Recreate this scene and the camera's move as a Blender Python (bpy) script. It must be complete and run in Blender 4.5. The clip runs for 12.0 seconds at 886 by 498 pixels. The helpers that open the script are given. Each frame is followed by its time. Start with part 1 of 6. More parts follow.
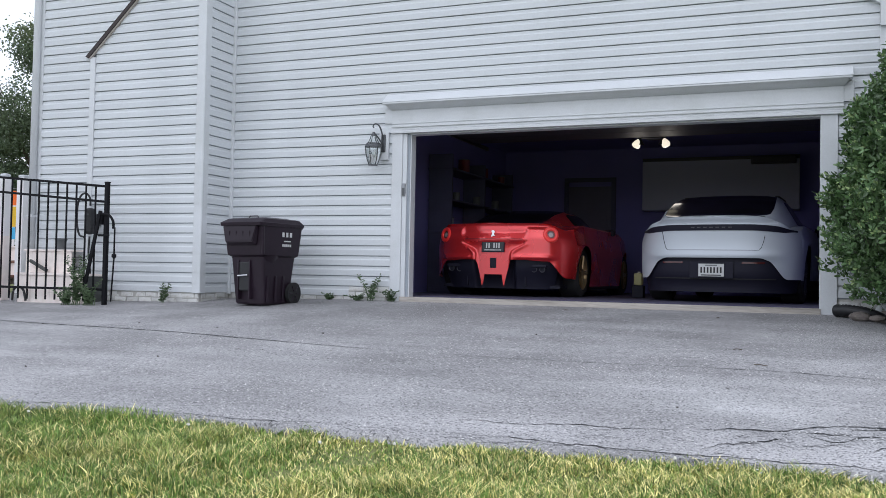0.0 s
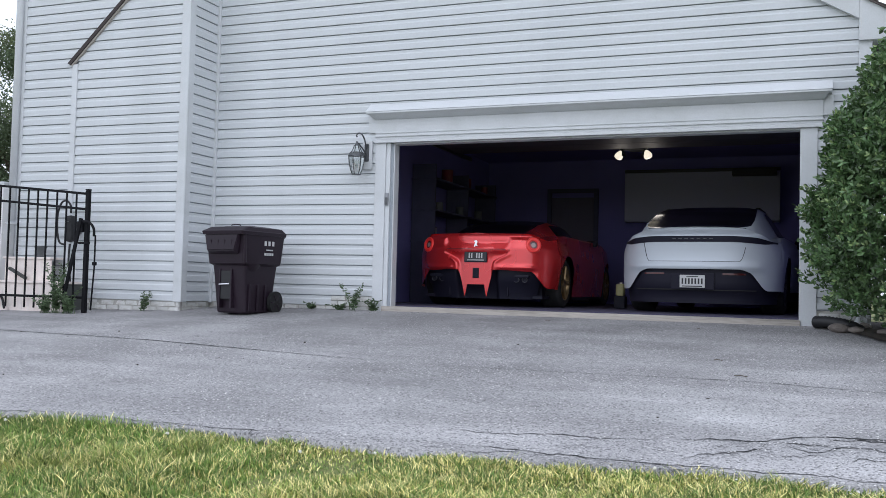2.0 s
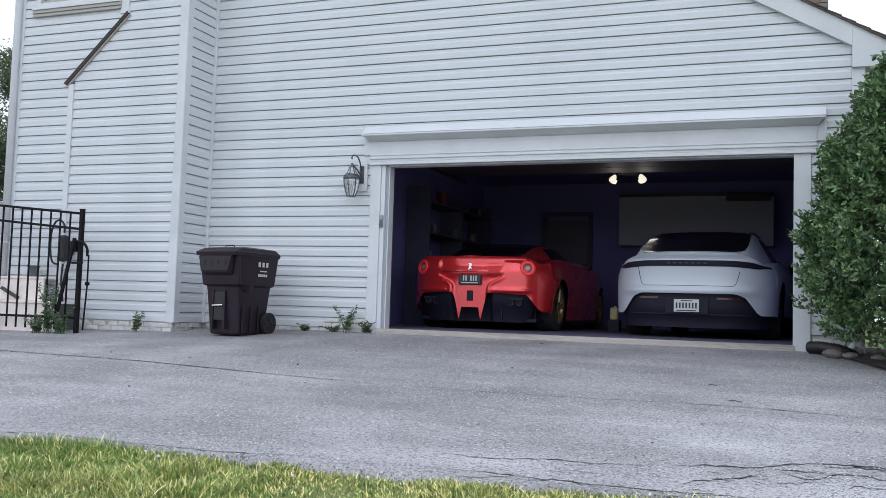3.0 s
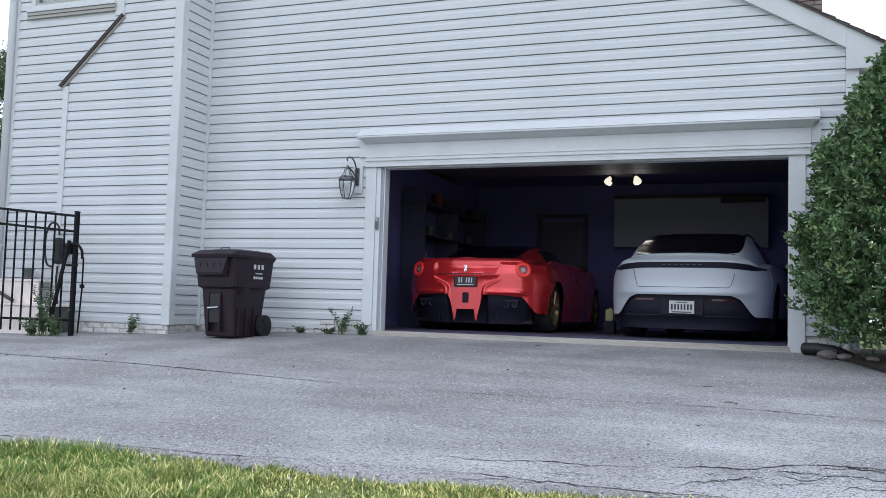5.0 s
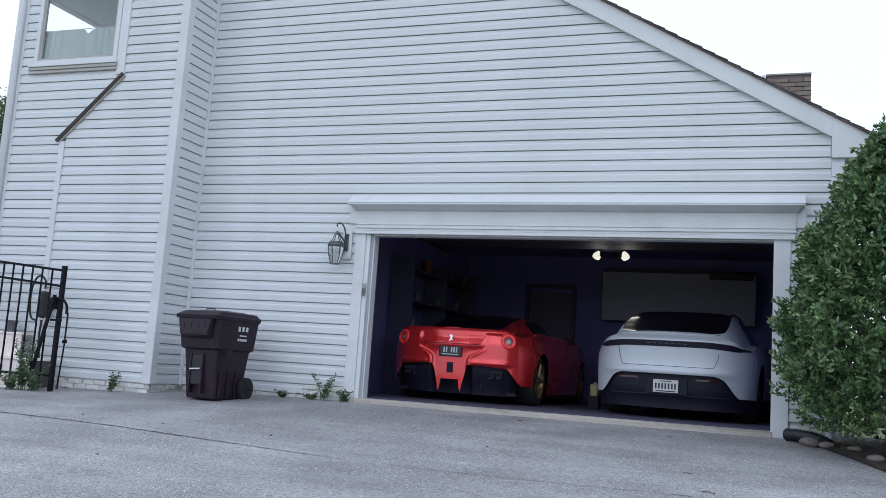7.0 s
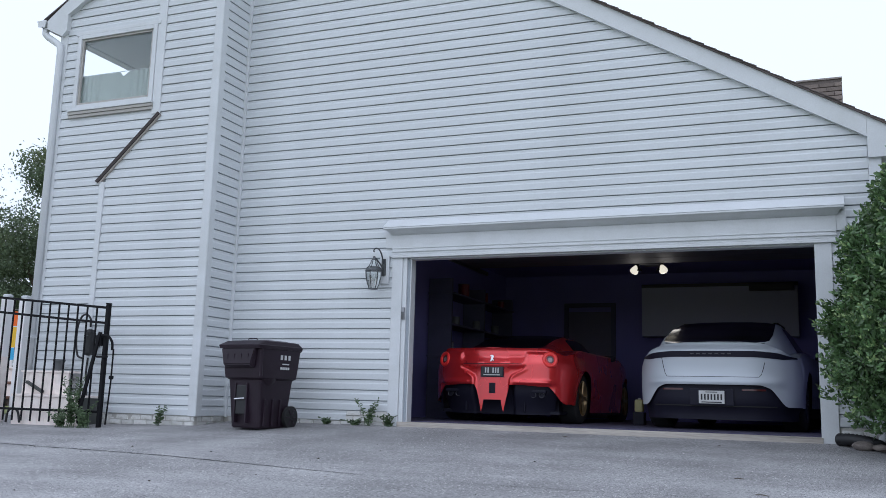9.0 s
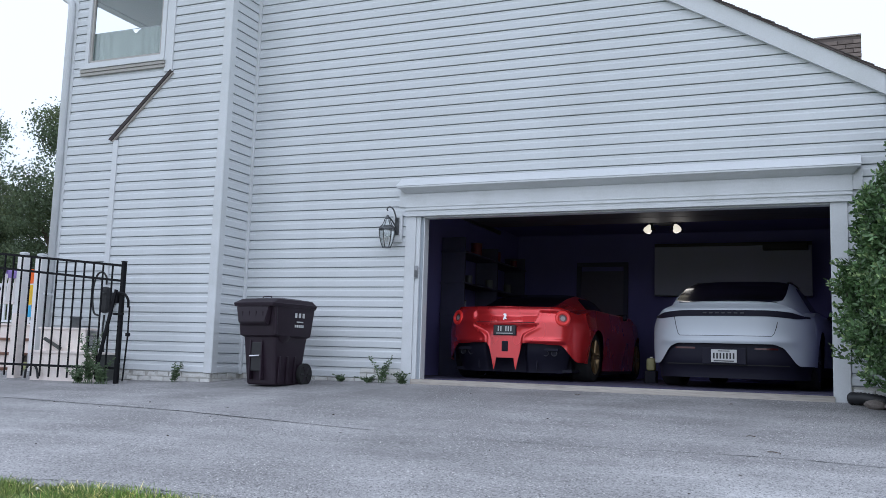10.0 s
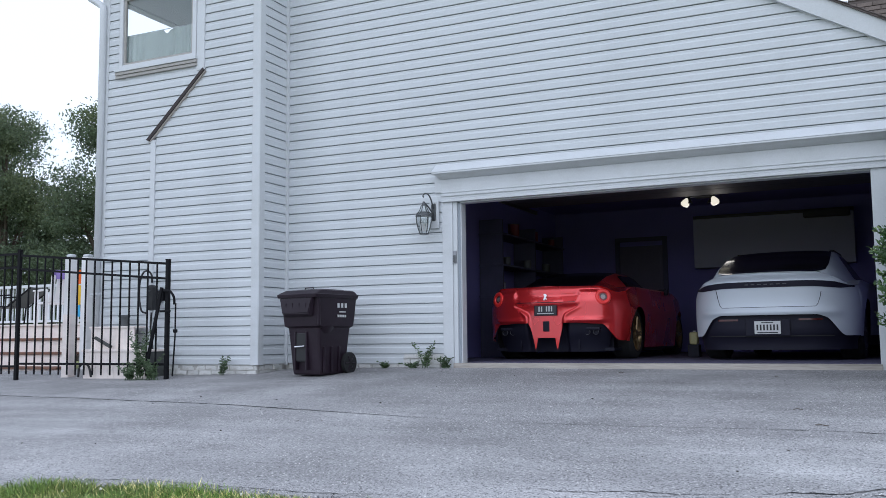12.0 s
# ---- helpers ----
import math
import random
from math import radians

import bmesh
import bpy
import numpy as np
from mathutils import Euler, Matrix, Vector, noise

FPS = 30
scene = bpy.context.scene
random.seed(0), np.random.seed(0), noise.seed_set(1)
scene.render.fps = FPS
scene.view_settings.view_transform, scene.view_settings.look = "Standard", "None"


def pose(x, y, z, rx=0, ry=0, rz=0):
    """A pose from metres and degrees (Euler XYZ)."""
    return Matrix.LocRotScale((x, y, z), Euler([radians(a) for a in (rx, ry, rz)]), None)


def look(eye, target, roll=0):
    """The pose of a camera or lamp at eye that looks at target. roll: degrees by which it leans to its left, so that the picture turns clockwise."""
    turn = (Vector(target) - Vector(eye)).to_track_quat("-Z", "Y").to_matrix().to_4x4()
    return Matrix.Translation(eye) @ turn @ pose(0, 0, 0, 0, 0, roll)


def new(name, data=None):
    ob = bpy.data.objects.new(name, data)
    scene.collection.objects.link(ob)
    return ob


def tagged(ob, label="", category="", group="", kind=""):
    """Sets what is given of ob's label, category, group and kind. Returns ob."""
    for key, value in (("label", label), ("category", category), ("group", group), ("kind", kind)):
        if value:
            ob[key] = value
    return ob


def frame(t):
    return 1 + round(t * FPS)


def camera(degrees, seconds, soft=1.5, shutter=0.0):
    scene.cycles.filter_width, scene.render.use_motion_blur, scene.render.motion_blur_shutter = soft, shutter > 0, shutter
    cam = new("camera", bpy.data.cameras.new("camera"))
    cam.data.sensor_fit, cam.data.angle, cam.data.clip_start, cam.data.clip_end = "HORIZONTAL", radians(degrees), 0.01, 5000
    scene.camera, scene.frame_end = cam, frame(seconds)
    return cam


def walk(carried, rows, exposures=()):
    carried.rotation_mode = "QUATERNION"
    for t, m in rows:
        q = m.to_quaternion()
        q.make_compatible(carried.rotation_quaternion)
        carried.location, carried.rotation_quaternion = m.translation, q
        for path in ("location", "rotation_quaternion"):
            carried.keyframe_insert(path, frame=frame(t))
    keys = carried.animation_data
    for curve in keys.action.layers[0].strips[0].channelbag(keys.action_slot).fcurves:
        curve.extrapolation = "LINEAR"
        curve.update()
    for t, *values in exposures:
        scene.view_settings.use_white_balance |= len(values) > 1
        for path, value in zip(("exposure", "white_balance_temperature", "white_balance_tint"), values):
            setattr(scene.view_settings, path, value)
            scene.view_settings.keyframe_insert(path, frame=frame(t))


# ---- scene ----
cam = camera(52.0, 12.0, 0.75)
PATH = [
    (0, (4.788, -10.688, 0.278), (4.039, -8.835, 0.335), 1.1),
    (0.5, (4.788, -10.68, 0.273), (4.042, -8.825, 0.323), 1.0),
    (1, (4.792, -10.688, 0.275), (4.047, -8.833, 0.333), 1.0),
    (1.5, (4.793, -10.694, 0.279), (4.056, -8.836, 0.346), 1.0),
    (2, (4.796, -10.689, 0.274), (4.081, -8.823, 0.354), 1.4),
    (2.5, (4.788, -10.691, 0.278), (4.076, -8.826, 0.39), 1.7),
    (3, (4.787, -10.682, 0.279), (4.084, -8.814, 0.408), 1.8),
    (5, (4.785, -10.687, 0.282), (4.092, -8.816, 0.415), 1.7),
    (5.5, (4.791, -10.681, 0.272), (4.095, -8.81, 0.397), 1.3),
    (6, (4.8, -10.676, 0.289), (4.068, -8.819, 0.418), -0.3),
    (6.5, (4.79, -10.649, 0.32), (4.063, -8.788, 0.415), -1.0),
    (6.6, (4.782, -10.713, 0.349), (4.091, -8.838, 0.44), 1.2),
    (6.7, (4.806, -10.752, 0.384), (4.11, -8.884, 0.541), 2.6),
    (6.8, (4.838, -10.743, 0.425), (4.14, -8.881, 0.642), 3.5),
    (6.9, (4.865, -10.714, 0.43), (4.176, -8.853, 0.682), 3.8),
    (7, (4.858, -10.698, 0.415), (4.178, -8.835, 0.678), 3.9),
    (7.2, (4.89, -10.685, 0.407), (4.179, -8.833, 0.66), 3.2),
    (8.8, (4.854, -10.712, 0.266), (4.095, -8.894, 0.611), 1.2),
    (9, (4.842, -10.728, 0.274), (4.093, -8.903, 0.602), 1.6),
    (9.5, (4.83, -10.752, 0.276), (4.056, -8.93, 0.557), 2.4),
    (10, (4.823, -10.745, 0.264), (4.048, -8.916, 0.503), 1.8),
    (10.5, (4.822, -10.756, 0.285), (4.045, -8.925, 0.495), 0.9),
    (11, (4.815, -10.771, 0.259), (4.018, -8.948, 0.461), 0.7),
    (11.5, (4.819, -10.791, 0.288), (4.012, -8.97, 0.467), 0.4),
    (12, (4.837, -10.818, 0.326), (3.987, -9.017, 0.519), -0.6),
]
walk(cam, [(t, look(eye, target, roll)) for t, eye, target, roll in PATH],
     exposures=[(0, 0.0, 5870, 13.5), (3, 0.0, 5770, 13), (5, 0.0, 5690, 12), (6.4, 0.0, 5720, 13), (7.0, -0.12, 5520, 12.5), (9.0, -0.22, 5550, 12.6), (9.6, -0.20, 5550, 12.6), (10.4, -0.13, 5550, 12.6), (12, -0.12, 5550, 12.5)])

# ---- light ----
world = bpy.data.worlds.new("sky")
scene.world = world
world.use_nodes = True
wn = world.node_tree
wn.nodes.clear()
sky = wn.nodes.new("ShaderNodeTexSky")
sky.sky_type = "NISHITA"
sky.sun_disc = False
sky.sun_elevation = radians(38)
sky.sun_rotation = radians(150)
sky.air_density, sky.dust_density, sky.ozone_density = 1.0, 4.0, 1.0
haze = wn.nodes.new("ShaderNodeHueSaturation")
haze.inputs["Saturation"].default_value = 0.42
wbg = wn.nodes.new("ShaderNodeBackground")
wbg.inputs["Strength"].default_value = 0.12
wout = wn.nodes.new("ShaderNodeOutputWorld")
cloud = wn.nodes.new("ShaderNodeMix")
cloud.data_type = "RGBA"
cloud.inputs["Factor"].default_value = 0.82
cloud.inputs["B"].default_value = (11.42, 11.7, 11.9, 1)
wn.links.new(sky.outputs[0], haze.inputs["Color"])
wn.links.new(haze.outputs[0], cloud.inputs["A"])
wn.links.new(cloud.outputs["Result"], wbg.inputs["Color"])
wn.links.new(wbg.outputs[0], wout.inputs["Surface"])
sun = new("sun", bpy.data.lights.new("sun", "SUN"))
sun.data.energy = 0.3
sun.data.angle = radians(40)
sun.data.color = (1.0, 0.97, 0.92)
sun.matrix_world = look((0, 0, 0), (0.35, 0.62, -0.72))
scene.view_settings.exposure = 0.0


# ---- materials ----
def material(name, rgb, rough=0.6, var=0.12, scale=6.0, fine=90.0, bump=0.15, metal=0.0, coat=0.0, rand=0.0, stain=None, stain_scale=1.5, trans=0.0, island=0.0):
    """A surface with two scales of variation: a broad one, stains or fade, and a fine one, grain, which also gives relief."""
    m = bpy.data.materials.new(name)
    m.use_nodes = True
    t = m.node_tree
    b = t.nodes["Principled BSDF"]
    b.inputs["Metallic"].default_value = metal
    b.inputs["Coat Weight"].default_value = coat
    b.inputs["Coat Roughness"].default_value = 0.04
    b.inputs["Transmission Weight"].default_value = trans
    co = t.nodes.new("ShaderNodeTexCoord")
    big = t.nodes.new("ShaderNodeTexNoise")
    big.inputs["Scale"].default_value = scale
    big.inputs["Detail"].default_value = 4
    small = t.nodes.new("ShaderNodeTexNoise")
    small.inputs["Scale"].default_value = fine
    small.inputs["Detail"].default_value = 3
    for n in (big, small):
        t.links.new(co.outputs["Object"], n.inputs["Vector"])
    mixn = t.nodes.new("ShaderNodeMath")
    mixn.operation = "MULTIPLY_ADD"
    mixn.inputs[1].default_value = 0.5
    t.links.new(small.outputs["Fac"], mixn.inputs[0])
    half = t.nodes.new("ShaderNodeMath")
    half.operation = "MULTIPLY"
    half.inputs[1].default_value = 0.5
    t.links.new(big.outputs["Fac"], half.inputs[0])
    t.links.new(half.outputs[0], mixn.inputs[2])
    ramp = t.nodes.new("ShaderNodeMapRange")
    ramp.inputs["From Min"].default_value, ramp.inputs["From Max"].default_value = 0.3, 0.7
    ramp.inputs["To Min"].default_value, ramp.inputs["To Max"].default_value = 1 - var, 1 + var
    t.links.new(mixn.outputs[0], ramp.inputs["Value"])
    value = ramp.outputs[0]
    if rand or island:
        src = t.nodes.new("ShaderNodeObjectInfo" if rand else "ShaderNodeNewGeometry")
        rr = t.nodes.new("ShaderNodeMapRange")
        amount = rand or island
        rr.inputs["To Min"].default_value, rr.inputs["To Max"].default_value = 1 - amount, 1 + amount
        t.links.new(src.outputs["Random" if rand else "Random Per Island"], rr.inputs["Value"])
        mul = t.nodes.new("ShaderNodeMath")
        mul.operation = "MULTIPLY"
        t.links.new(value, mul.inputs[0])
        t.links.new(rr.outputs[0], mul.inputs[1])
        value = mul.outputs[0]
    tint = t.nodes.new("ShaderNodeMix")
    tint.data_type = "RGBA"
    tint.blend_type = "MULTIPLY"
    tint.inputs["Factor"].default_value = 1.0
    tint.inputs["A"].default_value = (*rgb, 1)
    if stain:
        st = t.nodes.new("ShaderNodeTexNoise")
        st.inputs["Scale"].default_value = stain_scale
        st.inputs["Detail"].default_value = 6
        st.inputs["Roughness"].default_value = 0.65
        t.links.new(co.outputs["Object"], st.inputs["Vector"])
        sr = t.nodes.new("ShaderNodeMapRange")
        sr.inputs["From Min"].default_value, sr.inputs["From Max"].default_value = 0.48, 0.72
        t.links.new(st.outputs["Fac"], sr.inputs["Value"])
        sm = t.nodes.new("ShaderNodeMix")
        sm.data_type = "RGBA"
        sm.inputs["A"].default_value, sm.inputs["B"].default_value = (*rgb, 1), (*stain, 1)
        t.links.new(sr.outputs[0], sm.inputs["Factor"])
        t.links.new(sm.outputs["Result"], tint.inputs["A"])
    t.links.new(value, tint.inputs["B"])
    t.links.new(tint.outputs["Result"], b.inputs["Base Color"])
    rg = t.nodes.new("ShaderNodeMapRange")
    rg.inputs["To Min"].default_value, rg.inputs["To Max"].default_value = max(rough - 0.08, 0.02), min(rough + 0.08, 1)
    t.links.new(big.outputs["Fac"], rg.inputs["Value"])
    t.links.new(rg.outputs[0], b.inputs["Roughness"])
    if bump:
        bp = t.nodes.new("ShaderNodeBump")
        bp.inputs["Strength"].default_value = bump
        bp.inputs["Distance"].default_value = 0.004
        t.links.new(small.outputs["Fac"], bp.inputs["Height"])
        t.links.new(bp.outputs[0], b.inputs["Normal"])
    return m


def let_through(m, amount):
    """Lets part of the light pass through a leaf or blade."""
    t = m.node_tree
    b = t.nodes["Principled BSDF"]
    tr = t.nodes.new("ShaderNodeBsdfTranslucent")
    t.links.new(b.inputs["Base Color"].links[0].from_socket, tr.inputs["Color"])
    mx = t.nodes.new("ShaderNodeMixShader")
    mx.inputs["Fac"].default_value = amount
    t.links.new(b.outputs[0], mx.inputs[1])
    t.links.new(tr.outputs[0], mx.inputs[2])
    t.links.new(mx.outputs[0], t.nodes["Material Output"].inputs["Surface"])
    return m


def glow(name, rgb, strength):
    m = bpy.data.materials.new(name)
    m.use_nodes = True
    b = m.node_tree.nodes["Principled BSDF"]
    b.inputs["Emission Color"].default_value = (*rgb, 1)
    b.inputs["Emission Strength"].default_value = strength
    return m


def asphalt_material():
    """Old grey asphalt: pale worn stone chips in a dark binder, broad damp and worn patches."""
    m = material("asphalt", (0.258, 0.252, 0.255), 0.82, 0.45, 1.1, 150, 1.0, stain=(0.285, 0.282, 0.284), stain_scale=0.5)
    t = m.node_tree
    b = t.nodes["Principled BSDF"]
    old = b.inputs["Base Color"].links[0].from_socket
    vo = t.nodes.new("ShaderNodeTexVoronoi")
    vo.inputs["Scale"].default_value = 95
    fleck = t.nodes.new("ShaderNodeTexVoronoi")
    fleck.inputs["Scale"].default_value = 110
    co = next(n for n in t.nodes if n.type == "TEX_COORD")
    t.links.new(co.outputs["Object"], vo.inputs["Vector"])
    sep = t.nodes.new("ShaderNodeSeparateColor")
    t.links.new(vo.outputs["Color"], sep.inputs[0])
    t.links.new(co.outputs["Object"], fleck.inputs["Vector"])
    sep2 = t.nodes.new("ShaderNodeSeparateColor")
    t.links.new(fleck.outputs["Color"], sep2.inputs[0])
    chip = t.nodes.new("ShaderNodeMapRange")
    chip.inputs["From Min"].default_value, chip.inputs["From Max"].default_value = 0.93, 0.97
    chip.inputs["To Min"].default_value, chip.inputs["To Max"].default_value = 0.0, 0.75
    t.links.new(sep.outputs[0], chip.inputs["Value"])
    mx = t.nodes.new("ShaderNodeMix")
    mx.data_type = "RGBA"
    mx.inputs["B"].default_value = (0.62, 0.61, 0.60, 1)
    t.links.new(chip.outputs[0], mx.inputs["Factor"])
    # light falloff painted into the colour: lighter towards the lawn, dark in the band by the garage; streaks run along
    # the house
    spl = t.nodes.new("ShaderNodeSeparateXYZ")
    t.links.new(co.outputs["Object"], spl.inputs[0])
    lightened = t.nodes.new("ShaderNodeMapRange")
    lightened.inputs["From Min"].default_value, lightened.inputs["From Max"].default_value = -0.5, -6.0
    lightened.inputs["To Min"].default_value, lightened.inputs["To Max"].default_value = 1.0, 1.36
    t.links.new(spl.outputs["Y"], lightened.inputs["Value"])
    mp = t.nodes.new("ShaderNodeMapping")
    mp.inputs["Scale"].default_value = (0.16, 1.5, 1.0)
    t.links.new(co.outputs["Object"], mp.inputs["Vector"])
    streak = t.nodes.new("ShaderNodeTexNoise")
    streak.inputs["Scale"].default_value = 1.6
    streak.inputs["Detail"].default_value = 7
    t.links.new(mp.outputs[0], streak.inputs["Vector"])
    sk = t.nodes.new("ShaderNodeMapRange")
    sk.inputs["From Min"].default_value, sk.inputs["From Max"].default_value = 0.3, 0.7
    sk.inputs["To Min"].default_value, sk.inputs["To Max"].default_value = 0.82, 1.17
    t.links.new(streak.outputs["Fac"], sk.inputs["Value"])
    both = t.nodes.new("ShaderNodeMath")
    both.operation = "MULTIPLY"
    t.links.new(lightened.outputs[0], both.inputs[0])
    grain = t.nodes.new("ShaderNodeTexNoise")
    grain.inputs["Scale"].default_value = 62
    grain.inputs["Detail"].default_value = 4
    grain.inputs["Roughness"].default_value = 0.8
    t.links.new(co.outputs["Object"], grain.inputs["Vector"])
    gm = t.nodes.new("ShaderNodeMapRange")
    gm.inputs["From Min"].default_value, gm.inputs["From Max"].default_value = 0.34, 0.66
    gm.inputs["To Min"].default_value, gm.inputs["To Max"].default_value = 0.66, 1.34
    t.links.new(grain.outputs["Fac"], gm.inputs["Value"])
    rough_streak = t.nodes.new("ShaderNodeMath")
    rough_streak.operation = "MULTIPLY"
    t.links.new(sk.outputs[0], rough_streak.inputs[0])
    t.links.new(gm.outputs[0], rough_streak.inputs[1])
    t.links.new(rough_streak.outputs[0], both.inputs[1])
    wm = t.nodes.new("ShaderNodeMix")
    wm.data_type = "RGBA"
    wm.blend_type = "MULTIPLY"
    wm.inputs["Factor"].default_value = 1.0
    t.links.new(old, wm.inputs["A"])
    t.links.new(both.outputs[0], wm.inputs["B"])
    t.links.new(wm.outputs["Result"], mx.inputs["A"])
    pit = t.nodes.new("ShaderNodeMapRange")
    pit.inputs["From Min"].default_value, pit.inputs["From Max"].default_value = 0.10, 0.20
    pit.inputs["To Min"].default_value, pit.inputs["To Max"].default_value = 0.72, 0.0
    t.links.new(sep2.outputs[1], pit.inputs["Value"])
    dk = t.nodes.new("ShaderNodeMix")
    dk.data_type = "RGBA"
    dk.inputs["B"].default_value = (0.05, 0.05, 0.052, 1)
    t.links.new(pit.outputs[0], dk.inputs["Factor"])
    t.links.new(mx.outputs["Result"], dk.inputs["A"])
    t.links.new(dk.outputs["Result"], b.inputs["Base Color"])
    return m


VINYL = material("white_vinyl", (0.60, 0.625, 0.645), 0.45, 0.05, 1.2, 40, 0.06, rand=0.025, stain=(0.565, 0.59, 0.61), stain_scale=0.7)
TRIM = material("white_trim_paint", (0.63, 0.65, 0.67), 0.5, 0.06, 2.0, 60, 0.08, stain=(0.56, 0.58, 0.585), stain_scale=1.6)
SHEATH = material("wall_backing", (0.33, 0.36, 0.40), 0.9, 0.1)
BRICKW = material("white_painted_brick", (0.66, 0.66, 0.64), 0.75, 0.16, 8, 120, 0.6, rand=0.08, stain=(0.4, 0.38, 0.34), stain_scale=9)
MORTAR = material("painted_mortar", (0.47, 0.46, 0.43), 0.9, 0.2, 6, 150, 0.6)
SHINGLE = material("brown_asphalt_shingle", (0.15, 0.125, 0.12), 0.9, 0.35, 5, 200, 0.8, rand=0.2)
# garage dimness and its navy haze are put into these two base colours
DRYWALL = material("haze_blue_drywall", (0.18, 0.17, 0.42), 0.85, 0.12, 1.5, 60, 0.1)
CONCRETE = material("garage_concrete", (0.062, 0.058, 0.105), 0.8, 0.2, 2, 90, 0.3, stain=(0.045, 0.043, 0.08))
SILLWOOD = material("weathered_sill", (0.42, 0.385, 0.345), 0.8, 0.4, 5, 60, 0.5, stain=(0.24, 0.22, 0.19), stain_scale=7)
BLACKMETAL = material("black_powder_coat", (0.007, 0.007, 0.009), 0.62, 0.15, 5, 90, 0.05)
BLACKPLASTIC = material("black_plastic", (0.012, 0.012, 0.014), 0.5, 0.15, 5, 120, 0.1)
BINPLASTIC = material("dark_brown_bin_plastic", (0.0180, 0.0105, 0.0180), 0.42, 0.18, 3, 160, 0.18, stain=(0.026, 0.0165, 0.026), stain_scale=4)
for _n in [n for n in SILLWOOD.node_tree.nodes if n.type == "TEX_NOISE"]:      # the sill's grain runs along it
    _mp = SILLWOOD.node_tree.nodes.new("ShaderNodeMapping")
    _mp.inputs["Scale"].default_value = (0.10, 1.0, 2.2)
    SILLWOOD.node_tree.links.new(_n.inputs["Vector"].links[0].from_socket, _mp.inputs["Vector"])
    SILLWOOD.node_tree.links.new(_mp.outputs[0], _n.inputs["Vector"])
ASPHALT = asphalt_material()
GRIT = material("pale_grit", (0.54, 0.53, 0.52), 0.8, 0.2, 5, 60, 0.0, island=0.25)
CRACK = material("crack_filler", (0.025, 0.025, 0.027), 0.85, 0.3, 9, 160, 0.3)
SOIL = material("dark_mulch_soil", (0.045, 0.036, 0.028), 0.95, 0.4, 6, 60, 0.9, stain=(0.09, 0.07, 0.05), stain_scale=8)
LAWN = material("lawn_soil_and_thatch", (0.16, 0.18, 0.055), 0.95, 0.35, 1.2, 40, 0.8, stain=(0.22, 0.20, 0.075), stain_scale=2.2)
BLADE = material("grass_blade", (0.215, 0.32, 0.080), 0.5, 0.35, 2.6, 30, 0.0, island=0.6, stain=(0.46, 0.47, 0.14), stain_scale=1.9)
let_through(BLADE, 0.4)
DRYBLADE = material("dry_grass_blade", (0.92, 0.82, 0.36), 0.7, 0.25, 3, 30, 0.0, island=0.3)
LEAF = material("glossy_shrub_leaf", (0.105, 0.185, 0.072), 0.28, 0.3, 3, 30, 0.0, island=0.5, stain=(0.13, 0.20, 0.085), stain_scale=2.4)
let_through(LEAF, 0.25)
# paler leaf for the outer tips: light on the shrub put into colour
LITLEAF = let_through(material("lit_tip_shrub_leaf", (0.30, 0.40, 0.17), 0.4, 0.3, 3, 30, 0.0, island=0.4), 0.25)
WEED = material("weed_leaf", (0.085, 0.13, 0.06), 0.55, 0.25, 6, 40, 0.0, island=0.3)
TREELEAF = material("tree_leaf", (0.13, 0.175, 0.10), 0.55, 0.35, 0.35, 20, 0.0, island=0.45, stain=(0.20, 0.22, 0.09), stain_scale=0.3)
let_through(TREELEAF, 0.45)
BARK = material("bark", (0.10, 0.08, 0.06), 0.9, 0.35, 8, 60, 0.8)
REDPAINT = material("red_car_paint", (0.70, 0.032, 0.036), 0.27, 0.03, 1, 300, 0.0, coat=1.0, metal=0.5)
WHITEPAINT = material("pale_grey_car_paint", (0.54, 0.58, 0.63), 0.44, 0.03, 1, 300, 0.0, coat=0.3, metal=0.15)
WHITEPAINT.node_tree.nodes["Principled BSDF"].inputs["Coat Roughness"].default_value = 0.40
ROOFPAINT = material("pale_grey_roof_paint", (0.54, 0.58, 0.63), 0.6, 0.03, 1, 300, 0.0)
CARGLASS = material("tinted_car_glass", (0.006, 0.006, 0.009), 0.14, 0.05, 2, 50, 0.0)
# the blue in this black is the garage's navy haze, put into the colour
CARBLACK = material("satin_black_car_plastic", (0.013, 0.0125, 0.024), 0.5, 0.1, 4, 200, 0.05)
TYRE = material("tyre_rubber", (0.014, 0.014, 0.015), 0.8, 0.2, 9, 80, 0.3)
BRONZE = material("bronze_alloy", (0.30, 0.21, 0.11), 0.35, 0.08, 5, 90, 0.0, metal=0.8)
ALLOY = material("dark_alloy", (0.10, 0.10, 0.11), 0.35, 0.1, 5, 90, 0.0, metal=0.9)
CHROME = material("polished_metal", (0.75, 0.75, 0.77), 0.15, 0.05, 5, 90, 0.0, metal=1.0)
LAMPCORE = material("clear_lamp_core", (0.36, 0.33, 0.33), 0.25, 0.1, 30, 200, 0.0, coat=0.6)
DARKLENS = material("dark_red_lens", (0.06, 0.006, 0.008), 0.2, 0.05, 5, 90, 0.0, coat=0.5)
REDLENS = material("red_lamp_lens", (1.0, 0.045, 0.040), 0.3, 0.05, 5, 90, 0.0, coat=0.25)
INNERLENS = material("dull_red_lens", (0.16, 0.008, 0.010), 0.3, 0.2, 30, 120, 0.3, coat=0.6)
PLATEWHITE = material("plate_white", (0.56, 0.56, 0.56), 0.45, 0.05, 20, 200, 0.0)
PLATEBLACK = material("plate_black", (0.02, 0.02, 0.025), 0.4, 0.05, 20, 200, 0.0)
